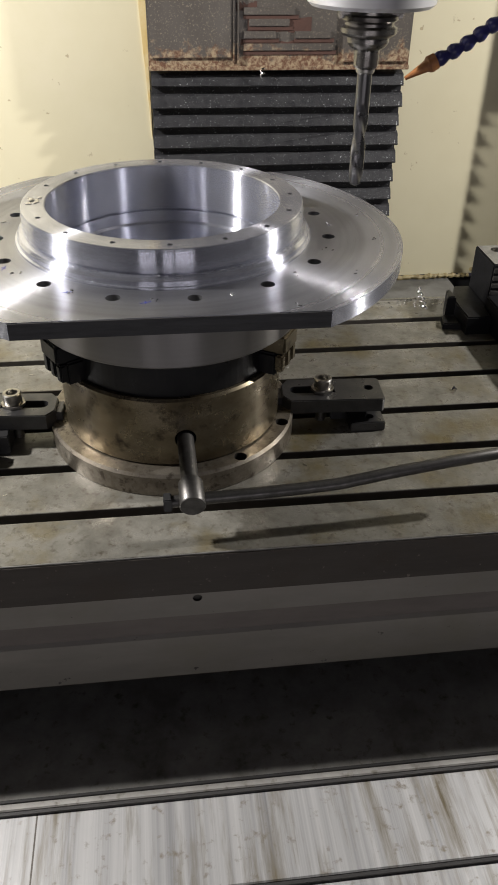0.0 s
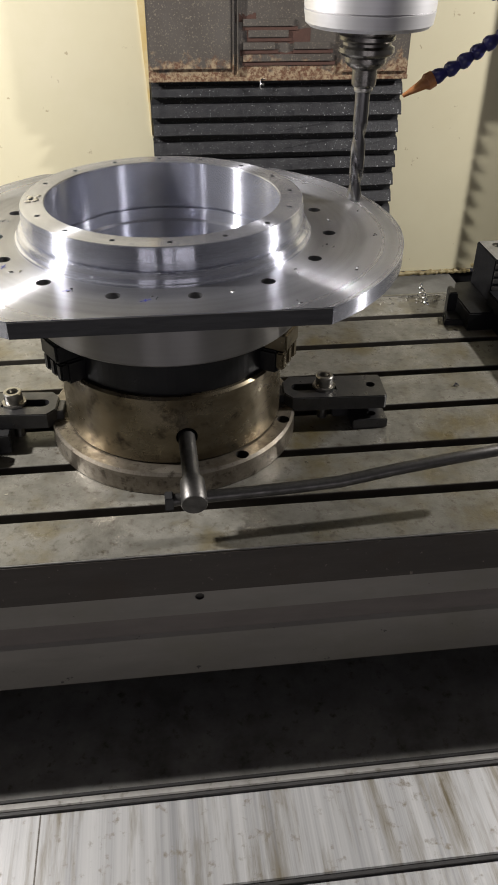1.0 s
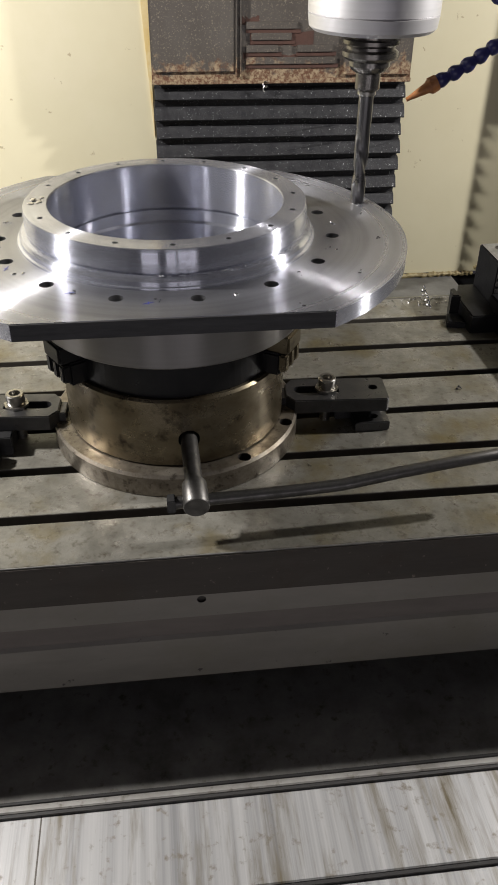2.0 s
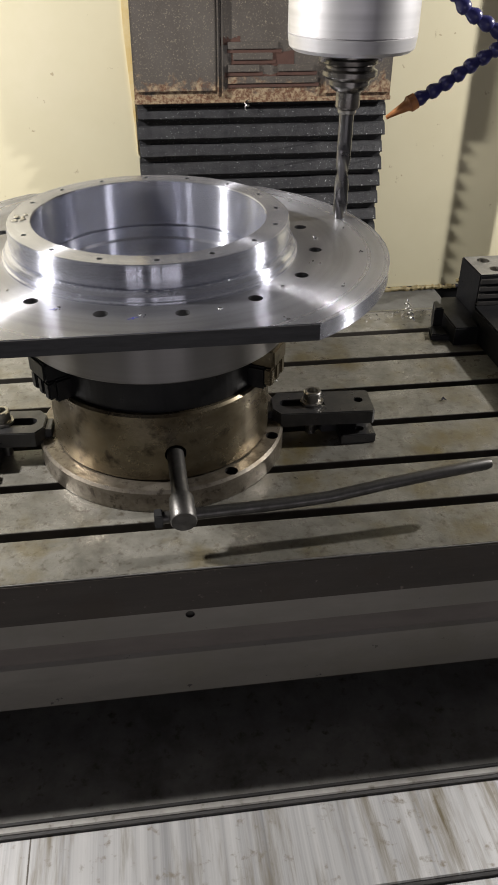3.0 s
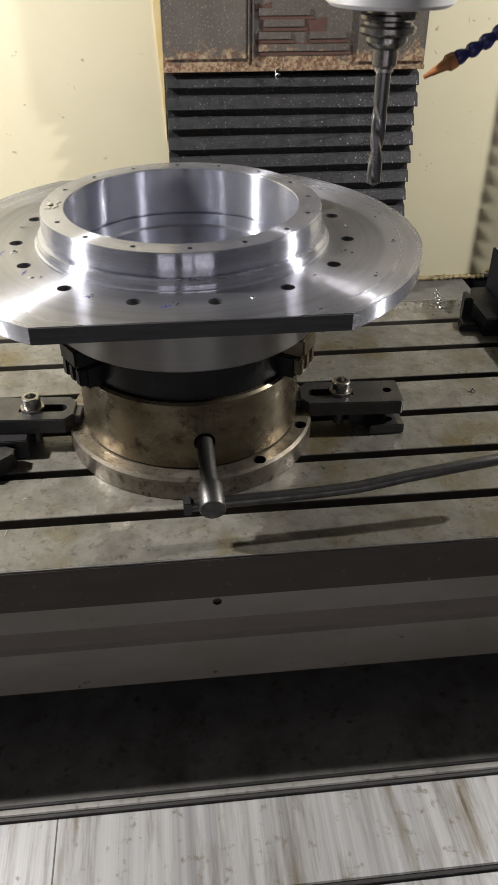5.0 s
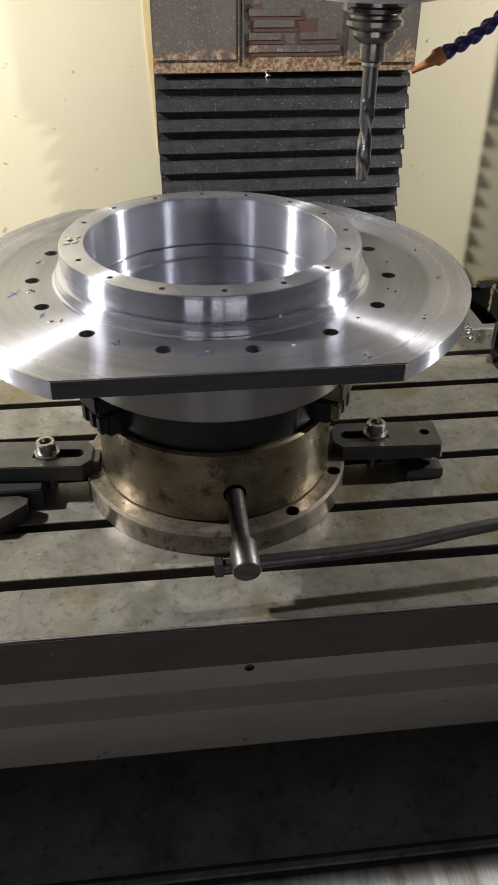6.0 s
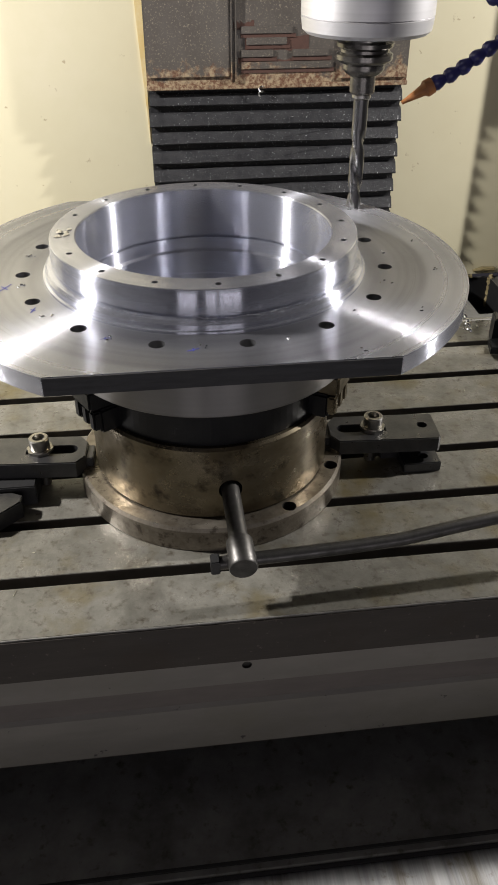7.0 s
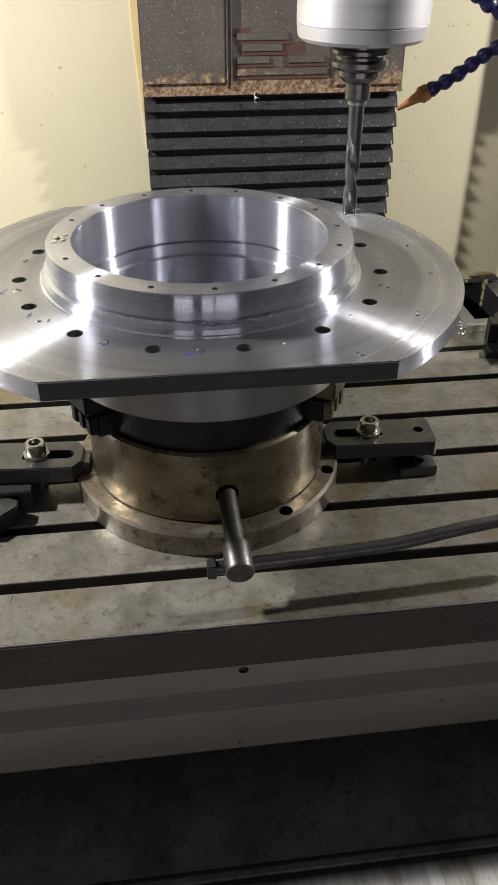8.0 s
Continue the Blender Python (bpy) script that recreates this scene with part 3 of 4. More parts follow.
    # made-up bright floor, added so that the bore wall reflects less darkness
    part("bore_reflector", lathe([(0.0, 0.1200), (BORE_R - 0.0030, 0.1200), (BORE_R - 0.0030, 0.1270), (0.0, 0.1270)], 96), M_FLANGE, ob, "bright disc added in the bore to brighten its reflections", smooth=28)
    # the deep shade below the hub is put into the spigot's black colour
    part("spigot", lathe([(BORE_R - 0.0012, 0.1198), (0.1305, 0.1198), (0.1305, 0.1705), (BORE_R - 0.0012, 0.1705)], 96, closed=True), M_JAW, ob, "spigot gripped in the jaws, shade under the hub put in as black")
    ON_TABLE.append(ob)


flange()

# ---- clamps and chuck key ----


def strap_clamp(name, label, m, parts_z=0.0457):
    ob = thing(name, label, "clamp", m, group="clamps holding the chuck")
    strap = part("strap", extrude_z([(-0.066, -0.014), (-0.056, -0.0275), (0.064, -0.0275), (0.067, -0.0245), (0.067, 0.0245), (0.064, 0.0275), (-0.056, 0.0275), (-0.066, 0.014)], 0.0270, parts_z, 0.0012), M_CLAMP, ob)
    part("nose", box(-0.074, -0.0655, -0.0135, 0.0135, 0.0305, parts_z - 0.004, 0.001), M_CLAMP, ob)
    cut = bmesh.new()
    box(-0.047, 0.004, -0.0085, 0.0085, 0.02, 0.06, 0, cut)
    cylinder(-0.047, 0, 0.02, 0.06, 0.0085, 20, cut)
    cylinder(0.050, 0.002, 0.02, 0.06, 0.0062, 20, cut)
    # cut faces go near-black: shade inside slot and hole as colour
    carve(strap, cut, M_DARK)
    part("washer", cylinder(-0.012, 0, parts_z, parts_z + 0.0035, 0.0155, 8), M_BOLT, ob, "worn bright washer")
    part("bolt", lathe([(0.0, 0.0), (0.0112, 0.0), (0.0116, 0.001), (0.0116, 0.0130), (0.0104, 0.0145), (0.0070, 0.0145), (0.0066, 0.0085), (0.0, 0.0080)], 28), M_BOLT, ob, "bright socket head bolt", pose(-0.012, 0, parts_z + 0.0035, 0, 0, 20), smooth=35)
    part("shank", cylinder(-0.012, 0, -0.025, parts_z, 0.007, 20), M_BOLT, ob)
    return ob


def clamps():
    ON_TABLE.append(strap_clamp("strap_clamp", "black slotted steel strap clamp with a bright bolt", pose(0.2085, -0.0095, 0, 0, 0, -3)))
    ON_TABLE.append(strap_clamp("strap_clamp", "black slotted steel strap clamp with a bright bolt and oily top", pose(-0.2130, -0.0095, 0.0, 0, 0, 176), 0.0470))
    for sx, tag in ((0.252, "small black steel step block with a tapped hole under the clamp"), (-0.262, "large black chamfered steel support block beside the clamp")):
        ob = thing("step_block", tag, "clamp block", pose(sx, -0.049, 0), group="clamp supports")
        if sx > 0:
            blk = part("block", box(-0.0215, 0.0245, 0.003, 0.0345, 0.0, 0.0135, 0.0012), M_CLAMP, ob)
            # the hole's inner shade is coloured in, as in the strap
            carve(blk, cylinder(0.006, 0.0185, 0.004, 0.03, 0.0058, 20), M_DARK)
            part("riser", box(-0.0425, 0.012, 0.0355, 0.066, 0.0, 0.0268, 0.0012), M_CLAMP, ob)
            part("pin", cylinder(0.0185, 0.040, 0.0, 0.0265, 0.004, 14), M_BOLT, ob)
        else:
            part("block", extrude_z([(-0.12, -0.052), (0.012, -0.052), (0.0415, -0.024), (0.0415, -0.012), (0.030, -0.006), (-0.12, -0.006)], 0.0, 0.022, 0.0012), M_CLAMP, ob)
            part("riser", box(-0.10, 0.056, -0.004, 0.045, 0.0, 0.0268, 0.0012), M_CLAMP, ob)
        ON_TABLE.append(ob)


def chuck_key():
    ob = thing("chuck_key", "dark steel chuck key with long bar stuck in the chuck", "chuck key")
    part("stem", tube([(0.0098, -0.132, 0.0660), (0.0111, -0.206, 0.0571), (0.0113, -0.2095, 0.0567)], 0.0098, 24), M_ROD, ob, smooth=40)
    part("collar", tube([(0.0112, -0.206, 0.0571), (0.0113, -0.2085, 0.0568), (0.0117, -0.241, 0.0530), (0.0117, -0.2425, 0.0528)], [0.0105, 0.0135, 0.0142, 0.0132], 28), M_ROD, ob, "dark collar with a flat end", smooth=40)
    pts = [(-0.016, -0.2270, 0.0480), (0.010, -0.2250, 0.0482), (0.045, -0.2230, 0.0480), (0.077, -0.2215, 0.0482), (0.125, -0.2185, 0.0480), (0.173, -0.2155, 0.0492), (0.205, -0.2130, 0.0530), (0.238, -0.2105, 0.0572), (0.300, -0.2050, 0.0625), (0.356, -0.2000, 0.0660), (0.362, -0.1995, 0.0664)]
    part("bar", tube(pts, [0.0068] * (len(pts) - 1) + [0.0050], 18), M_ROD, ob, "long slightly bent steel bar", smooth=40)
    part("stop", box(-0.019, -0.010, -0.236, -0.222, 0.0415, 0.0575, 0.001), M_CLAMP, ob)
    ON_TABLE.append(ob)


clamps()
chuck_key()

# ---- riser block at the far end of the table ----


def fixture_block():
    ob = thing("fixture_block", "tall dark steel fixture block with counterbored holes and ribbed side", "fixture")
    bodyb = part("body", box(0.525, 0.72, 0.256, 0.340, 0.0, 0.100, 0.002), M_JAW, ob)
    cut = bmesh.new()
    for x, y in ((0.5535, 0.318), (0.560, 0.280), (0.60, 0.318), (0.61, 0.280), (0.66, 0.30)):
        cylinder(x, y, 0.080, 0.12, 0.0105, 24, cut)
    carve(bodyb, cut, M_BOLT)
    # upward faces lighter than the black sides: the lamp's light put into colour
    bodyb.data.materials.append(M_WORN_LIT)
    for poly in bodyb.data.polygons:
        if poly.normal.z > 0.9 and poly.center.z > 0.099:
            poly.material_index = len(bodyb.data.materials) - 1
    for x, y in ((0.5535, 0.318), (0.560, 0.280), (0.60, 0.318), (0.61, 0.280), (0.66, 0.30)):
        part("screw", lathe([(0.0, 0.0), (0.009, 0.0), (0.009, 0.011), (0.0045, 0.0115), (0.0045, 0.006), (0.0, 0.006)], 20), M_BOLT, ob, "bright sunk screw", pose(x, y, 0.081))
    for k in range(5):
        part("rib", box(0.5262, 0.72, 0.2515, 0.2562, 0.036 + k * 0.0125, 0.0435 + k * 0.0125, 0.0008), M_FIX, ob)
    part("base_plate", box(0.519, 0.79, -0.235, 0.2505, 0.0, 0.050, 0.002), M_JAW, ob, "long low dark steel base plate")
    part("foot", extrude_z([(0.478, 0.212), (0.5180, 0.212), (0.5180, 0.2555), (0.5245, 0.2555), (0.5245, 0.335), (0.497, 0.335), (0.478, 0.29)], 0.0, 0.030, 0.002), M_JAW, ob)
    part("lug", extrude_z([(0.448, 0.236), (0.4775, 0.230), (0.4775, 0.268), (0.456, 0.268)], 0.0, 0.010, 0.002), M_JAW, ob)
    part("wedge", extrude_z([(0.462, 0.270), (0.4775, 0.270), (0.4775, 0.300), (0.470, 0.300)], 0.0, 0.040, 0.002), M_JAW, ob)
    ON_TABLE.append(ob)


fixture_block()

# ---- column: bellows, head cover, spindle ----
FOLDS, FOLD_PITCH, BELLOWS_TOP = 13, 0.0345, 0.2885
LIFT = [(0.0, 0.0243), (0.1, 0.0185), (0.2, 0.0115), (0.3, 0.0045), (0.4, 0.0005), (0.5, -0.0003), (1.0, -0.0006), (2.5, -0.0030), (3.0, -0.0042), (3.5, -0.0060), (4.0, -0.0090),
        (4.2, -0.0100), (4.6, -0.0125), (4.75, -0.010), (5.1, 0.036), (5.3, 0.0385), (5.5, 0.0425), (6.0, 0.0450), (6.2, 0.0440), (6.3, 0.0350), (6.4, 0.0282), (6.5, 0.0220), (6.6, 0.0125), (6.7, 0.0050),
        (6.8, 0.0005), (7.0, -0.0018), (7.5, -0.0020), (8.0, -0.0024)]
fold_parts = []


def bellows():
    ob = thing("bellows", "black pleated rubber way bellows speckled with metal chips", "bellows")
    part("backing", box(-0.001, 0.4785, BELLOWS_Y + 0.0145, BELLOWS_Y + 0.040, -0.150, 0.300), M_BELLOWS, ob)
    for k in range(FOLDS):
        rng = random.Random(k)
        j = rng.uniform(-0.0015, 0.0015)
        bm = extrude_x([(0.032, -0.004), (0.012, -0.0085), (0.0085, -0.0105), (0.0, -0.0285 + j), (0.0015, -0.0305 + j), (0.006, -0.0310 + j), (0.032, -0.0290), (0.032, -0.0330)], -0.002 + j, 0.480 - j)
        bmesh.ops.bisect_edges(bm, edges=[e for e in bm.edges if abs(e.verts[0].co.x - e.verts[1].co.x) > 0.1], cuts=30)
        loops = sorted(bm.verts, key=lambda v: v.co.x)
        for v in loops:
            w = noise.noise(Vector((v.co.x * 14, k * 3.1, 0.0)))
            if v.co.y < 0.02:
                v.co.y += 0.0022 * w
                v.co.z += 0.0014 * noise.noise(Vector((v.co.x * 9, k * 5.3, 2.0)))
        fold = part("fold", bm, M_BELLOWS, ob, m=pose(0, BELLOWS_Y, BELLOWS_TOP - k * FOLD_PITCH, 0, rng.uniform(-0.25, 0.25), 0))
        fold_parts.append((fold, k))
    return ob


def milling_head():
    sx, sy = SPINDLE
    ob = thing("spindle_unit", "milling spindle unit with an oily grey slide cover, tool and hose", "spindle")
    x0, x1, z0 = -0.004, 0.482, BELLOWS_TOP
    cover = part("slide_cover", box(x0, x1, BELLOWS_Y - 0.004, BELLOWS_Y + 0.05, z0, z0 + 0.75, 0.002), M_COVER, ob, "grey slide cover spattered with oil and chips")
    part("rust_edge", box(x0 - 0.001, x1 + 0.001, BELLOWS_Y - 0.0070, BELLOWS_Y - 0.0035, z0 - 0.001, z0 + 0.007, 0.001), M_COVER, cover, "rusty lower edge")
    part("left_panel", box(x0 + 0.002, 0.148, BELLOWS_Y - 0.010, BELLOWS_Y - 0.004, z0 + 0.020, z0 + 0.74, 0.002), M_COVER, cover)
    part("right_panel", box(0.350, x1 - 0.002, BELLOWS_Y - 0.010, BELLOWS_Y - 0.004, z0 + 0.012, z0 + 0.74, 0.002), M_COVER, cover)
    for k, (a, b, h) in enumerate(((0.168, 0.262, 0.096), (0.178, 0.252, 0.078), (0.168, 0.228, 0.058), (0.262, 0.330, 0.058), (0.168, 0.335, 0.038))):
        part("wiper_plate", box(a, b, BELLOWS_Y - 0.0085, BELLOWS_Y - 0.004, z0 + h - 0.006, z0 + h + 0.006, 0.001), M_COVER, cover)
        part("rust_streak", box(a, b + 0.006, BELLOWS_Y - 0.006, BELLOWS_Y - 0.0038, z0 + h - 0.0125, z0 + h - 0.006), M_RED, cover, "red rust under a wiper plate")
    rng = random.Random(12)
    for a, b, lo, hi in ((0.176, 0.292, 0.062, 0.088), (0.166, 0.334, 0.041, 0.049), (0.158, 0.192, 0.097, 0.109)):
        n = 14
        rows = [(a + (b - a) * k / n + rng.uniform(-0.003, 0.003), lo + rng.uniform(-0.003, 0.002), hi + rng.uniform(-0.004, 0.003)) for k in range(n + 1)]
        ring = [(x, z0 + p) for x, p, q in rows] + [(x, z0 + q) for x, p, q in reversed(rows)]
        bm = bmesh.new()
        front = [bm.verts.new((x, BELLOWS_Y - 0.0046, z)) for x, z in ring]
        back = [bm.verts.new((x, BELLOWS_Y - 0.0038, z)) for x, z in ring]
        m = len(ring)
        for k in range(m):
            bm.faces.new((front[k], back[k], back[(k + 1) % m], front[(k + 1) % m]))
        bm.faces.new(front)
        bmesh.ops.recalc_face_normals(bm, faces=bm.faces)
        part("rust_patch", bm, M_RED, cover, "dark red rust in the worn recess")
    for x in (0.149, 0.157):
        part("ridge", box(x, x + 0.003, BELLOWS_Y - 0.0125, BELLOWS_Y - 0.004, z0 + 0.012, z0 + 0.74, 0.001), M_COVER, cover)
    part("arm", box(sx - 0.13, sx + 0.13, sy - 0.10, BELLOWS_Y - 0.012, 0.70, 1.02, 0.01), M_COVER, ob, "spindle arm above")
    zn = 0.4585
    part("spindle_nose", lathe([(0.0, zn), (0.066, zn), (0.0705, zn + 0.004), (0.0722, zn + 0.0165), (0.0708, zn + 0.0175), (0.0722, zn + 0.0185), (0.0722, zn + 0.26), (0.0, zn + 0.26)], 96), M_NOSE, ob, "bright steel spindle nose",
         pose(sx, sy, 0), smooth=30)
    tool = part("tool_holder", lathe([(0.0, 0.0), (0.0130, 0.0), (0.0142, 0.002), (0.0142, 0.018), (0.0200, 0.0215), (0.0235, 0.026), (0.0235, 0.031), (0.0290, 0.0335), (0.0315, 0.036), (0.0315, 0.041), (0.0275, 0.0435),
                                      (0.0275, 0.0465), (0.0315, 0.049), (0.0315, 0.053), (0.0240, 0.0545), (0.0240, 0.0625), (0.0, 0.0625)], 64), M_HOLDER, ob, "dark oily tool holder", pose(sx, sy, 0.3965), smooth=30)
    for a in (0, 180):
        part("drive_key", box(0.0225, 0.036, -0.0075, 0.0075, 0.050, 0.0622, 0.001), M_HOLDER, tool, m=pose(0, 0, 0, 0, 0, a))
    drill_bit(tool)
    coolant_hose(ob)
    return ob, tool


def drill_bit(tool):
    """A twist drill: a lens-shaped section with two flutes, turned as it goes up."""
    r, tip, flute, top = 0.0086, -0.1350, 0.096, 0.004
    n, rows = 36, []
    bm = bmesh.new()
    zs = [tip + 0.0042 + k * (flute - 0.0042) / 70 for k in range(71)] + [tip + flute + 0.002, top]
    for i, z in enumerate(zs):
        deep = 1.0 if i < 62 else max(0.0, 1 - (i - 61) / 9.0)
        twist = -2 * math.pi * (min(z, tip + flute) - tip) / 0.112
        row = []
        for k in range(n):
            a = 2 * math.pi * k / n
            rr = r * (1 - 0.42 * deep * max(0.0, math.cos(2 * a)) ** 0.8)
            row.append(bm.verts.new((rr * math.cos(a + twist), rr * math.sin(a + twist), z)))
        rows.append(row)
    for a, b in zip(rows, rows[1:]):
        for k in range(n):
            bm.faces.new((a[k], a[(k + 1) % n], b[(k + 1) % n], b[k]))
    point = bm.verts.new((0, 0, tip))
    for k in range(n):
        bm.faces.new((rows[0][(k + 1) % n], rows[0][k], point))
    bm.faces.new(rows[-1])
    bmesh.ops.recalc_face_normals(bm, faces=bm.faces)
    part("drill", bm, M_DRILL, tool, "bright steel twist drill", smooth=50)
    part("collet", lathe([(0.0, -0.0060), (0.0096, -0.0060), (0.0108, -0.0045), (0.0108, -0.0012), (0.0100, -0.0002), (0.0, -0.0002)], 40), M_BOLT, tool, "bright collet lip round the shank", smooth=30)


def coolant_hose(head):
    hose = new("coolant_hose")
    hose.parent = head
    hose["label"] = "blue jointed coolant hose with an orange nozzle"
    a, b = Vector((0.2935, 0.10, 0.3800)), Vector((0.3285, 0.10, 0.3990))
    part("nozzle", tube([a, a + (b - a) * 0.12, a + (b - a) * 0.68, a + (b - a) * 0.78, b], [0.0024, 0.0028, 0.0066, 0.0098, 0.0094], 20), M_ORANGE, hose, "orange plastic nozzle", smooth=40)
    ctrl = [b, Vector((0.3591, 0.10, 0.4147)), Vector((0.3906, 0.10, 0.4362)), Vector((0.418, 0.10, 0.4520)), Vector((0.432, 0.10, 0.4640)), Vector((0.412, 0.10, 0.4760)), Vector((0.3803, 0.105, 0.4929)), Vector((0.3651, 0.11, 0.5100)), Vector((0.345, 0.12, 0.570)), Vector((0.33, 0.12, 0.69))]

    def on(t):
        t = t * (len(ctrl) - 1)
        i = min(int(t), len(ctrl) - 2)
        u = t - i
        p0, p1, p2, p3 = ctrl[max(i - 1, 0)], ctrl[i], ctrl[i + 1], ctrl[min(i + 2, len(ctrl) - 1)]
        return 0.5 * ((2 * p1) + (p2 - p0) * u + (2 * p0 - 5 * p1 + 4 * p2 - p3) * u * u + (3 * p1 - p0 - 3 * p2 + p3) * u ** 3)

    fine = [on(k / 400) for k in range(401)]
    marks, run = [fine[0]], 0.0
    for p, q in zip(fine, fine[1:]):
        run += (q - p).length
        if run >= 0.0165:
            marks.append(q)
            run = 0.0
    for p, q in zip(marks, marks[1:]):
        d = q - p
        part("joint", tube([p - d * 0.10, p + d * 0.02, p + d * 0.30, p + d * 0.52, p + d * 0.80, p + d * 0.98], [0.0056, 0.0078, 0.0089, 0.0080, 0.0058, 0.0052], 18), M_BLUE, hose, smooth=50)


bellows()
HEAD, TOOL = milling_head()

# ---- swarf, marks and grease ----


def swarf():
    """Curls and flakes of cut steel lying behind the last slot of the table."""
    rng = random.Random(4)
    bm = bmesh.new()
    for k in range(80):
        x, y = rng.gauss(0.425, 0.05), rng.uniform(0.318, 0.348)
        if not 0.33 < x < 0.5:
            continue
        a, ln = rng.uniform(0, 6.28), rng.uniform(0.0015, 0.006)
        p = Vector((x, y, 0.0006))
        d = Vector((math.cos(a), math.sin(a), rng.uniform(0, 0.5))) * ln
        tube([p, p + d * 0.5 + Vector((0, 0, 0.0006)), p + d], [0.0005, 0.0009, 0.0004], 4, bm)
    for k in range(45):
        x, y = rng.uniform(-0.35, 0.45), rng.uniform(-0.25, 0.30)
        if x * x + y * y < 0.0279:
            continue
        near = (y - SLOT_FIRST) % PITCH
        if near < 0.010 or near > PITCH - 0.010:
            continue
        a, ln = rng.uniform(0, 6.28), rng.uniform(0.002, 0.009)
        p = Vector((x, y, 0.0005))
        d = Vector((math.cos(a), math.sin(a), 0.05)) * ln
        tube([p, p + d], 0.0003, 4, bm)
    ob = tagged(part("swarf", bm, M_CHIP), "bright steel swarf flakes strewn on the table", "swarf", kind="stuff")
    ON_TABLE.append(ob)
    curl = bmesh.new()
    pts = [(0.4375 + 0.0034 * math.cos(k * 1.1), 0.300 + 0.0019 * k, 0.0058 + 0.0007 * k + 0.0030 * math.sin(k * 1.1)) for k in range(25)]
    tube(pts, [0.0016 + 0.0019 * ((k * 7) % 5) / 5 for k in range(25)], 6, curl)
    ob = tagged(part("swarf_curl", curl, M_CHIP, smooth=60), "bright curled steel chip on the table", "swarf")
    ON_TABLE.append(ob)
    chip = bmesh.new()
    tube([(0.4028 - 0.004, 0.0448, 0.001), (0.4028, 0.0465, 0.004), (0.4068, 0.0440, 0.0015)], [0.001, 0.0022, 0.0008], 6, chip)
    ob = tagged(part("swarf_curl", chip, M_CHIP), "small bright steel chip on the table", "swarf")
    ON_TABLE.append(ob)
    knot = bmesh.new()
    tube([(0.2045 + 0.004 * math.cos(k), BELLOWS_Y - 0.0082 - 0.0006 * (k % 3), 0.2905 - 0.0012 * k + 0.003 * math.sin(k)) for k in range(12)], 0.0013, 6, knot)
    part("caught_chip", knot, M_CHIP, HEAD, "bright chip caught on the cover edge")


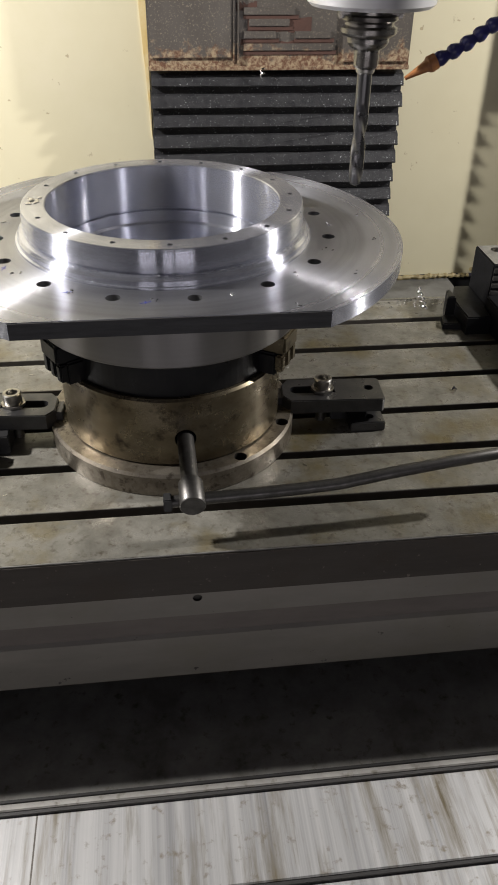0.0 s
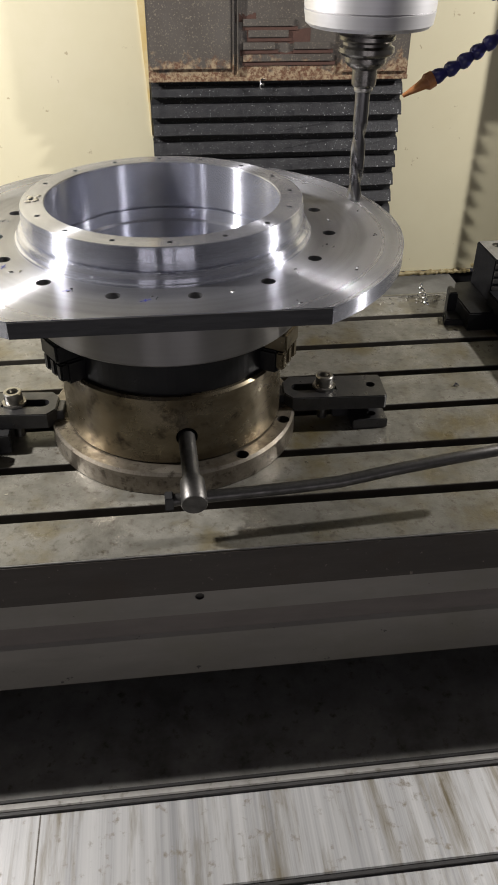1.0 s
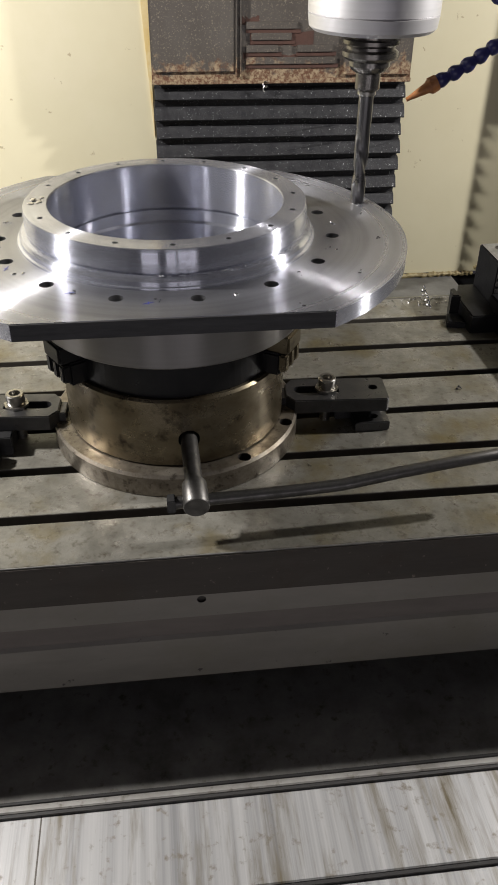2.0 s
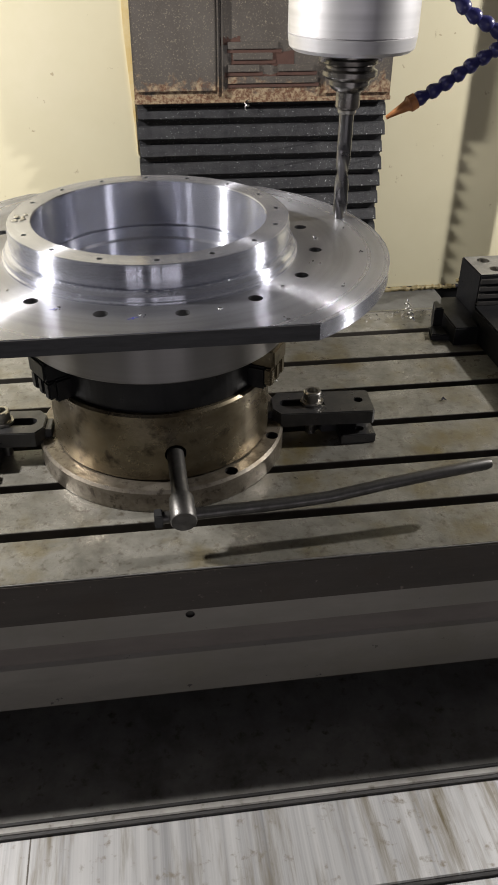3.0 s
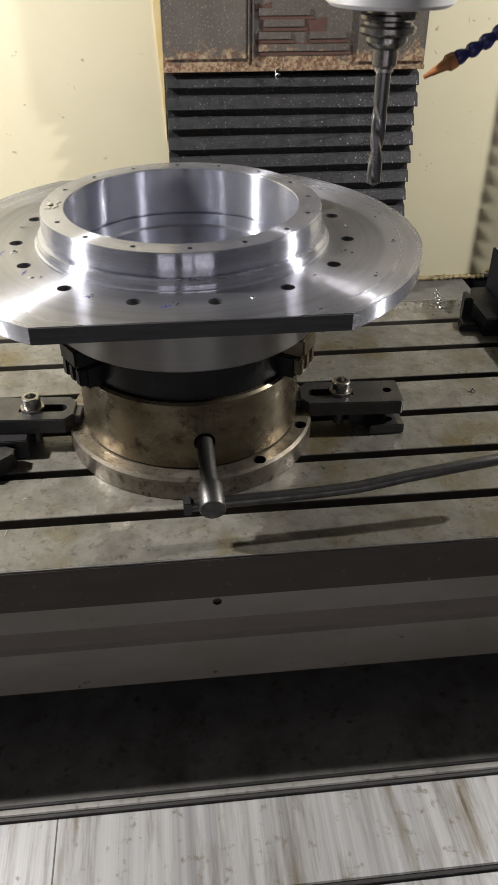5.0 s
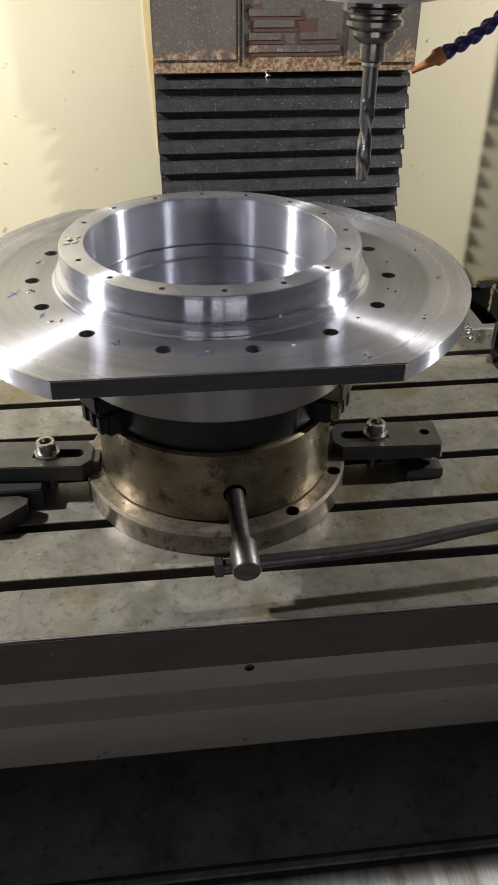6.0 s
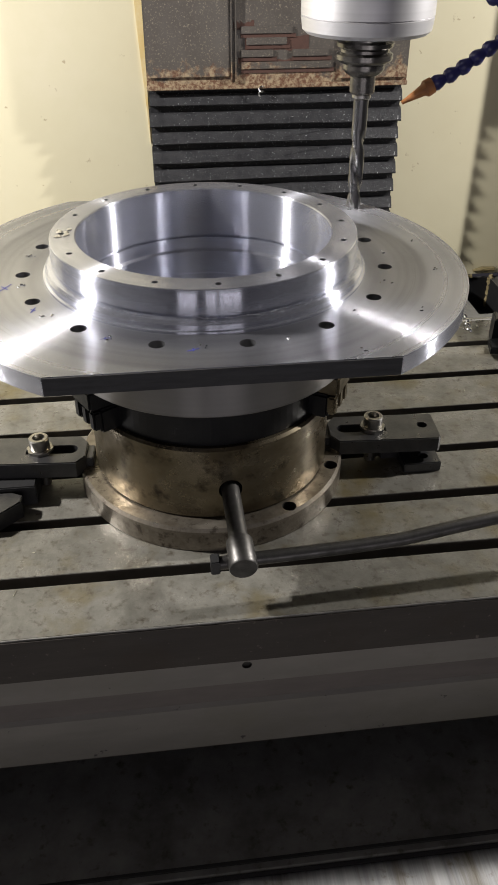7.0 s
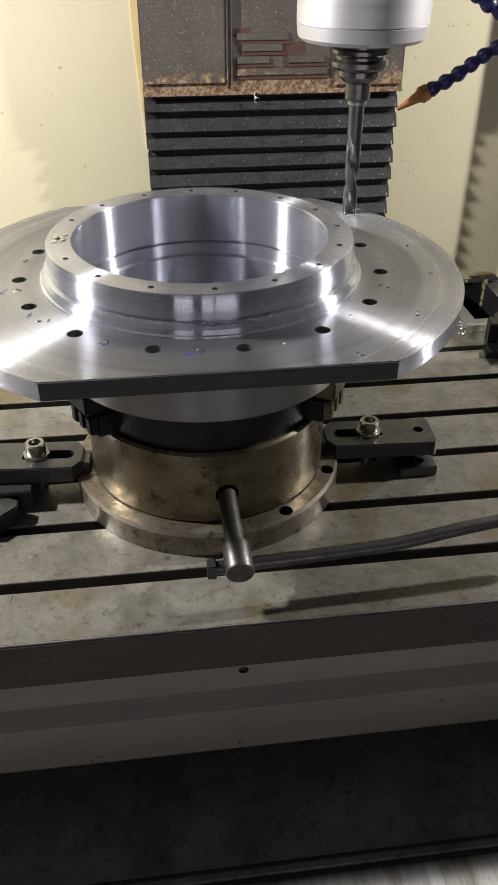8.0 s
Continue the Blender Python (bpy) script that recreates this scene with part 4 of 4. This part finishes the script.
def flange_marks():
    flange_ob = [o for o in ON_TABLE if o.name == "machined_flange"][0]
    rng = random.Random(9)
    z = FLANGE_TOP
    for k in range(13):
        a = radians(-95.4 + 24.2 * (k - 4))
        r = 0.1900
        bm = bmesh.new()
        c, sn = math.cos(a), math.sin(a)
        for q in range(4):
            u, v = rng.uniform(-0.006, 0.006), rng.uniform(-0.004, 0.004)
            p = Vector(((r + u) * c - v * sn, (r + u) * sn + v * c, z + 0.0003))
            b = rng.uniform(0, 6.28)
            tube([p, p + Vector((math.cos(b), math.sin(b), 0.1)) * rng.uniform(0.001, 0.003)], 0.0007, 5, bm)
        part("chip_marks", bm, M_CHIP, flange_ob)
    for a, r, ln, turn in ((-97.3, 0.194, 0.011, 20), (-168.0, 0.205, 0.022, 60), (-150.0, 0.1935, 0.012, 75), (-121.5, 0.1905, 0.009, 15)):
        bm = bmesh.new()
        x, y = r * math.cos(radians(a)), r * math.sin(radians(a))
        for off in (0, 70):
            d = Vector((math.cos(radians(turn + off)), math.sin(radians(turn + off)), 0)) * ln * (0.5 if off == 0 else 0.25)
            n = Vector((-d.y, d.x, 0)).normalized() * 0.0006
            p = Vector((x, y, z + 0.00025 + off * 0.000002))
            bm.faces.new([bm.verts.new(v) for v in (p - d - n, p + d - n, p + d + n, p - d + n)])
        part("ink_mark", bm, M_MARKER, flange_ob, "blue ink layout mark")
    for k in range(5):
        a = radians(-61.1 + 25.0 * k)
        if k == 3:
            a = radians(9.0)
        bm = bmesh.new()
        for q in range(3):
            rr = 0.2385 + rng.uniform(-0.005, 0.005)
            b = a + rng.uniform(-0.02, 0.02)
            p = Vector((rr * math.cos(b), rr * math.sin(b), z + 0.0003))
            tube([p, p + Vector((0.0018, rng.uniform(-0.001, 0.001), 0.0002))], 0.0006, 5, bm)
        part("chip_marks", bm, M_CHIP, flange_ob)
    for r, a0, a1 in ((0.2085, -62, 14), (0.2150, -66, -4), (0.2172, -58, 20), (0.2240, -50, 4), (0.2268, -64, -22), (0.2100, -152, -118), (0.2165, -148, -121), (0.2195, -156, -126),
                      (0.2290, -150, -132), (0.2335, -160, -130)):
        bm = bmesh.new()
        last = None
        n = int((a1 - a0) * 1.2)
        for k in range(n + 1):
            b = radians(a0 + (a1 - a0) * k / n)
            w = 0.00028 * math.sin(math.pi * (0.02 + 0.96 * k / n))
            row = [bm.verts.new(((r + d) * math.cos(b), (r + d) * math.sin(b), z + 0.00012)) for d in (-w, w)]
            if last:
                bm.faces.new((last[0], last[1], row[1], row[0]))
            last = row
        part("score_mark", bm, M_SCORE, flange_ob)
    bm = bmesh.new()
    for k in range(170):
        a = radians(rng.uniform(-100, -14) if k < 130 else rng.uniform(-150, -100))
        rr = 0.1592 + rng.uniform(-0.0012, 0.0012)
        p = Vector((rr * math.cos(a), rr * math.sin(a), z + 0.0122 + rng.uniform(0, 0.0008)))
        b = a + 1.57 + rng.uniform(-0.6, 0.6)
        tube([p, p + Vector((math.cos(b), math.sin(b), 0.1)) * rng.uniform(0.0008, 0.0022)], rng.uniform(0.0003, 0.0005), 4, bm)
    part("chip_line", bm, M_CHIP, flange_ob, "fine chips caught in the groove under the ring")
    bm = bmesh.new()
    for k in range(16):
        a = radians(180 + rng.uniform(-4.5, 4.5))
        rr = 0.1415 + rng.uniform(-0.006, 0.007)
        lump = bmesh.ops.create_icosphere(bm, subdivisions=2, radius=rng.uniform(0.0010, 0.0030))["verts"]
        for v in lump:
            v.co = Vector((rr * math.cos(a), rr * math.sin(a), RING_TOP + 0.0004)) + Vector((v.co.x, v.co.y, v.co.z * 0.25))
    part("grease_dab", bm, M_YELLOW, flange_ob, "yellow grease and chips in a hole", smooth=60)


swarf()
flange_marks()

# ---- motion ----
SHIFT = [(0.0, 0.0, 0.0), (5.15, 0.0, 0.0), (5.3, 0.0015, -0.004), (5.5, 0.0073, -0.0187), (5.75, 0.0260, -0.0510), (6.0, 0.0425, -0.0790), (6.15, 0.0433, -0.0801), (8.0, 0.0433, -0.0801)]


def motions():
    for ob in ON_TABLE:
        rest = ob.matrix_basis.copy()
        walk(ob, [(t, Matrix.Translation((dx, dy, 0)) @ rest) for t, dx, dy in SHIFT])
    for ob, share in ON_SADDLE:
        if share:
            rest = ob.matrix_basis.copy()
            walk(ob, [(t, Matrix.Translation((0, dy * share, 0)) @ rest) for t, dx, dy in SHIFT])
    walk(HEAD, [(t, pose(0, 0, dz)) for t, dz in LIFT])
    for fold, k in fold_parts:
        rest, share = fold.matrix_basis.copy(), 1 - k / FOLDS
        walk(fold, [(t, Matrix.Translation((0, 0, dz * share)) @ rest) for t, dz in LIFT])
    rest = TOOL.matrix_basis.copy()
    walk(TOOL, [(k / FPS, rest @ pose(0, 0, 0, 0, 0, -76.0 * k)) for k in range(241)])


motions()
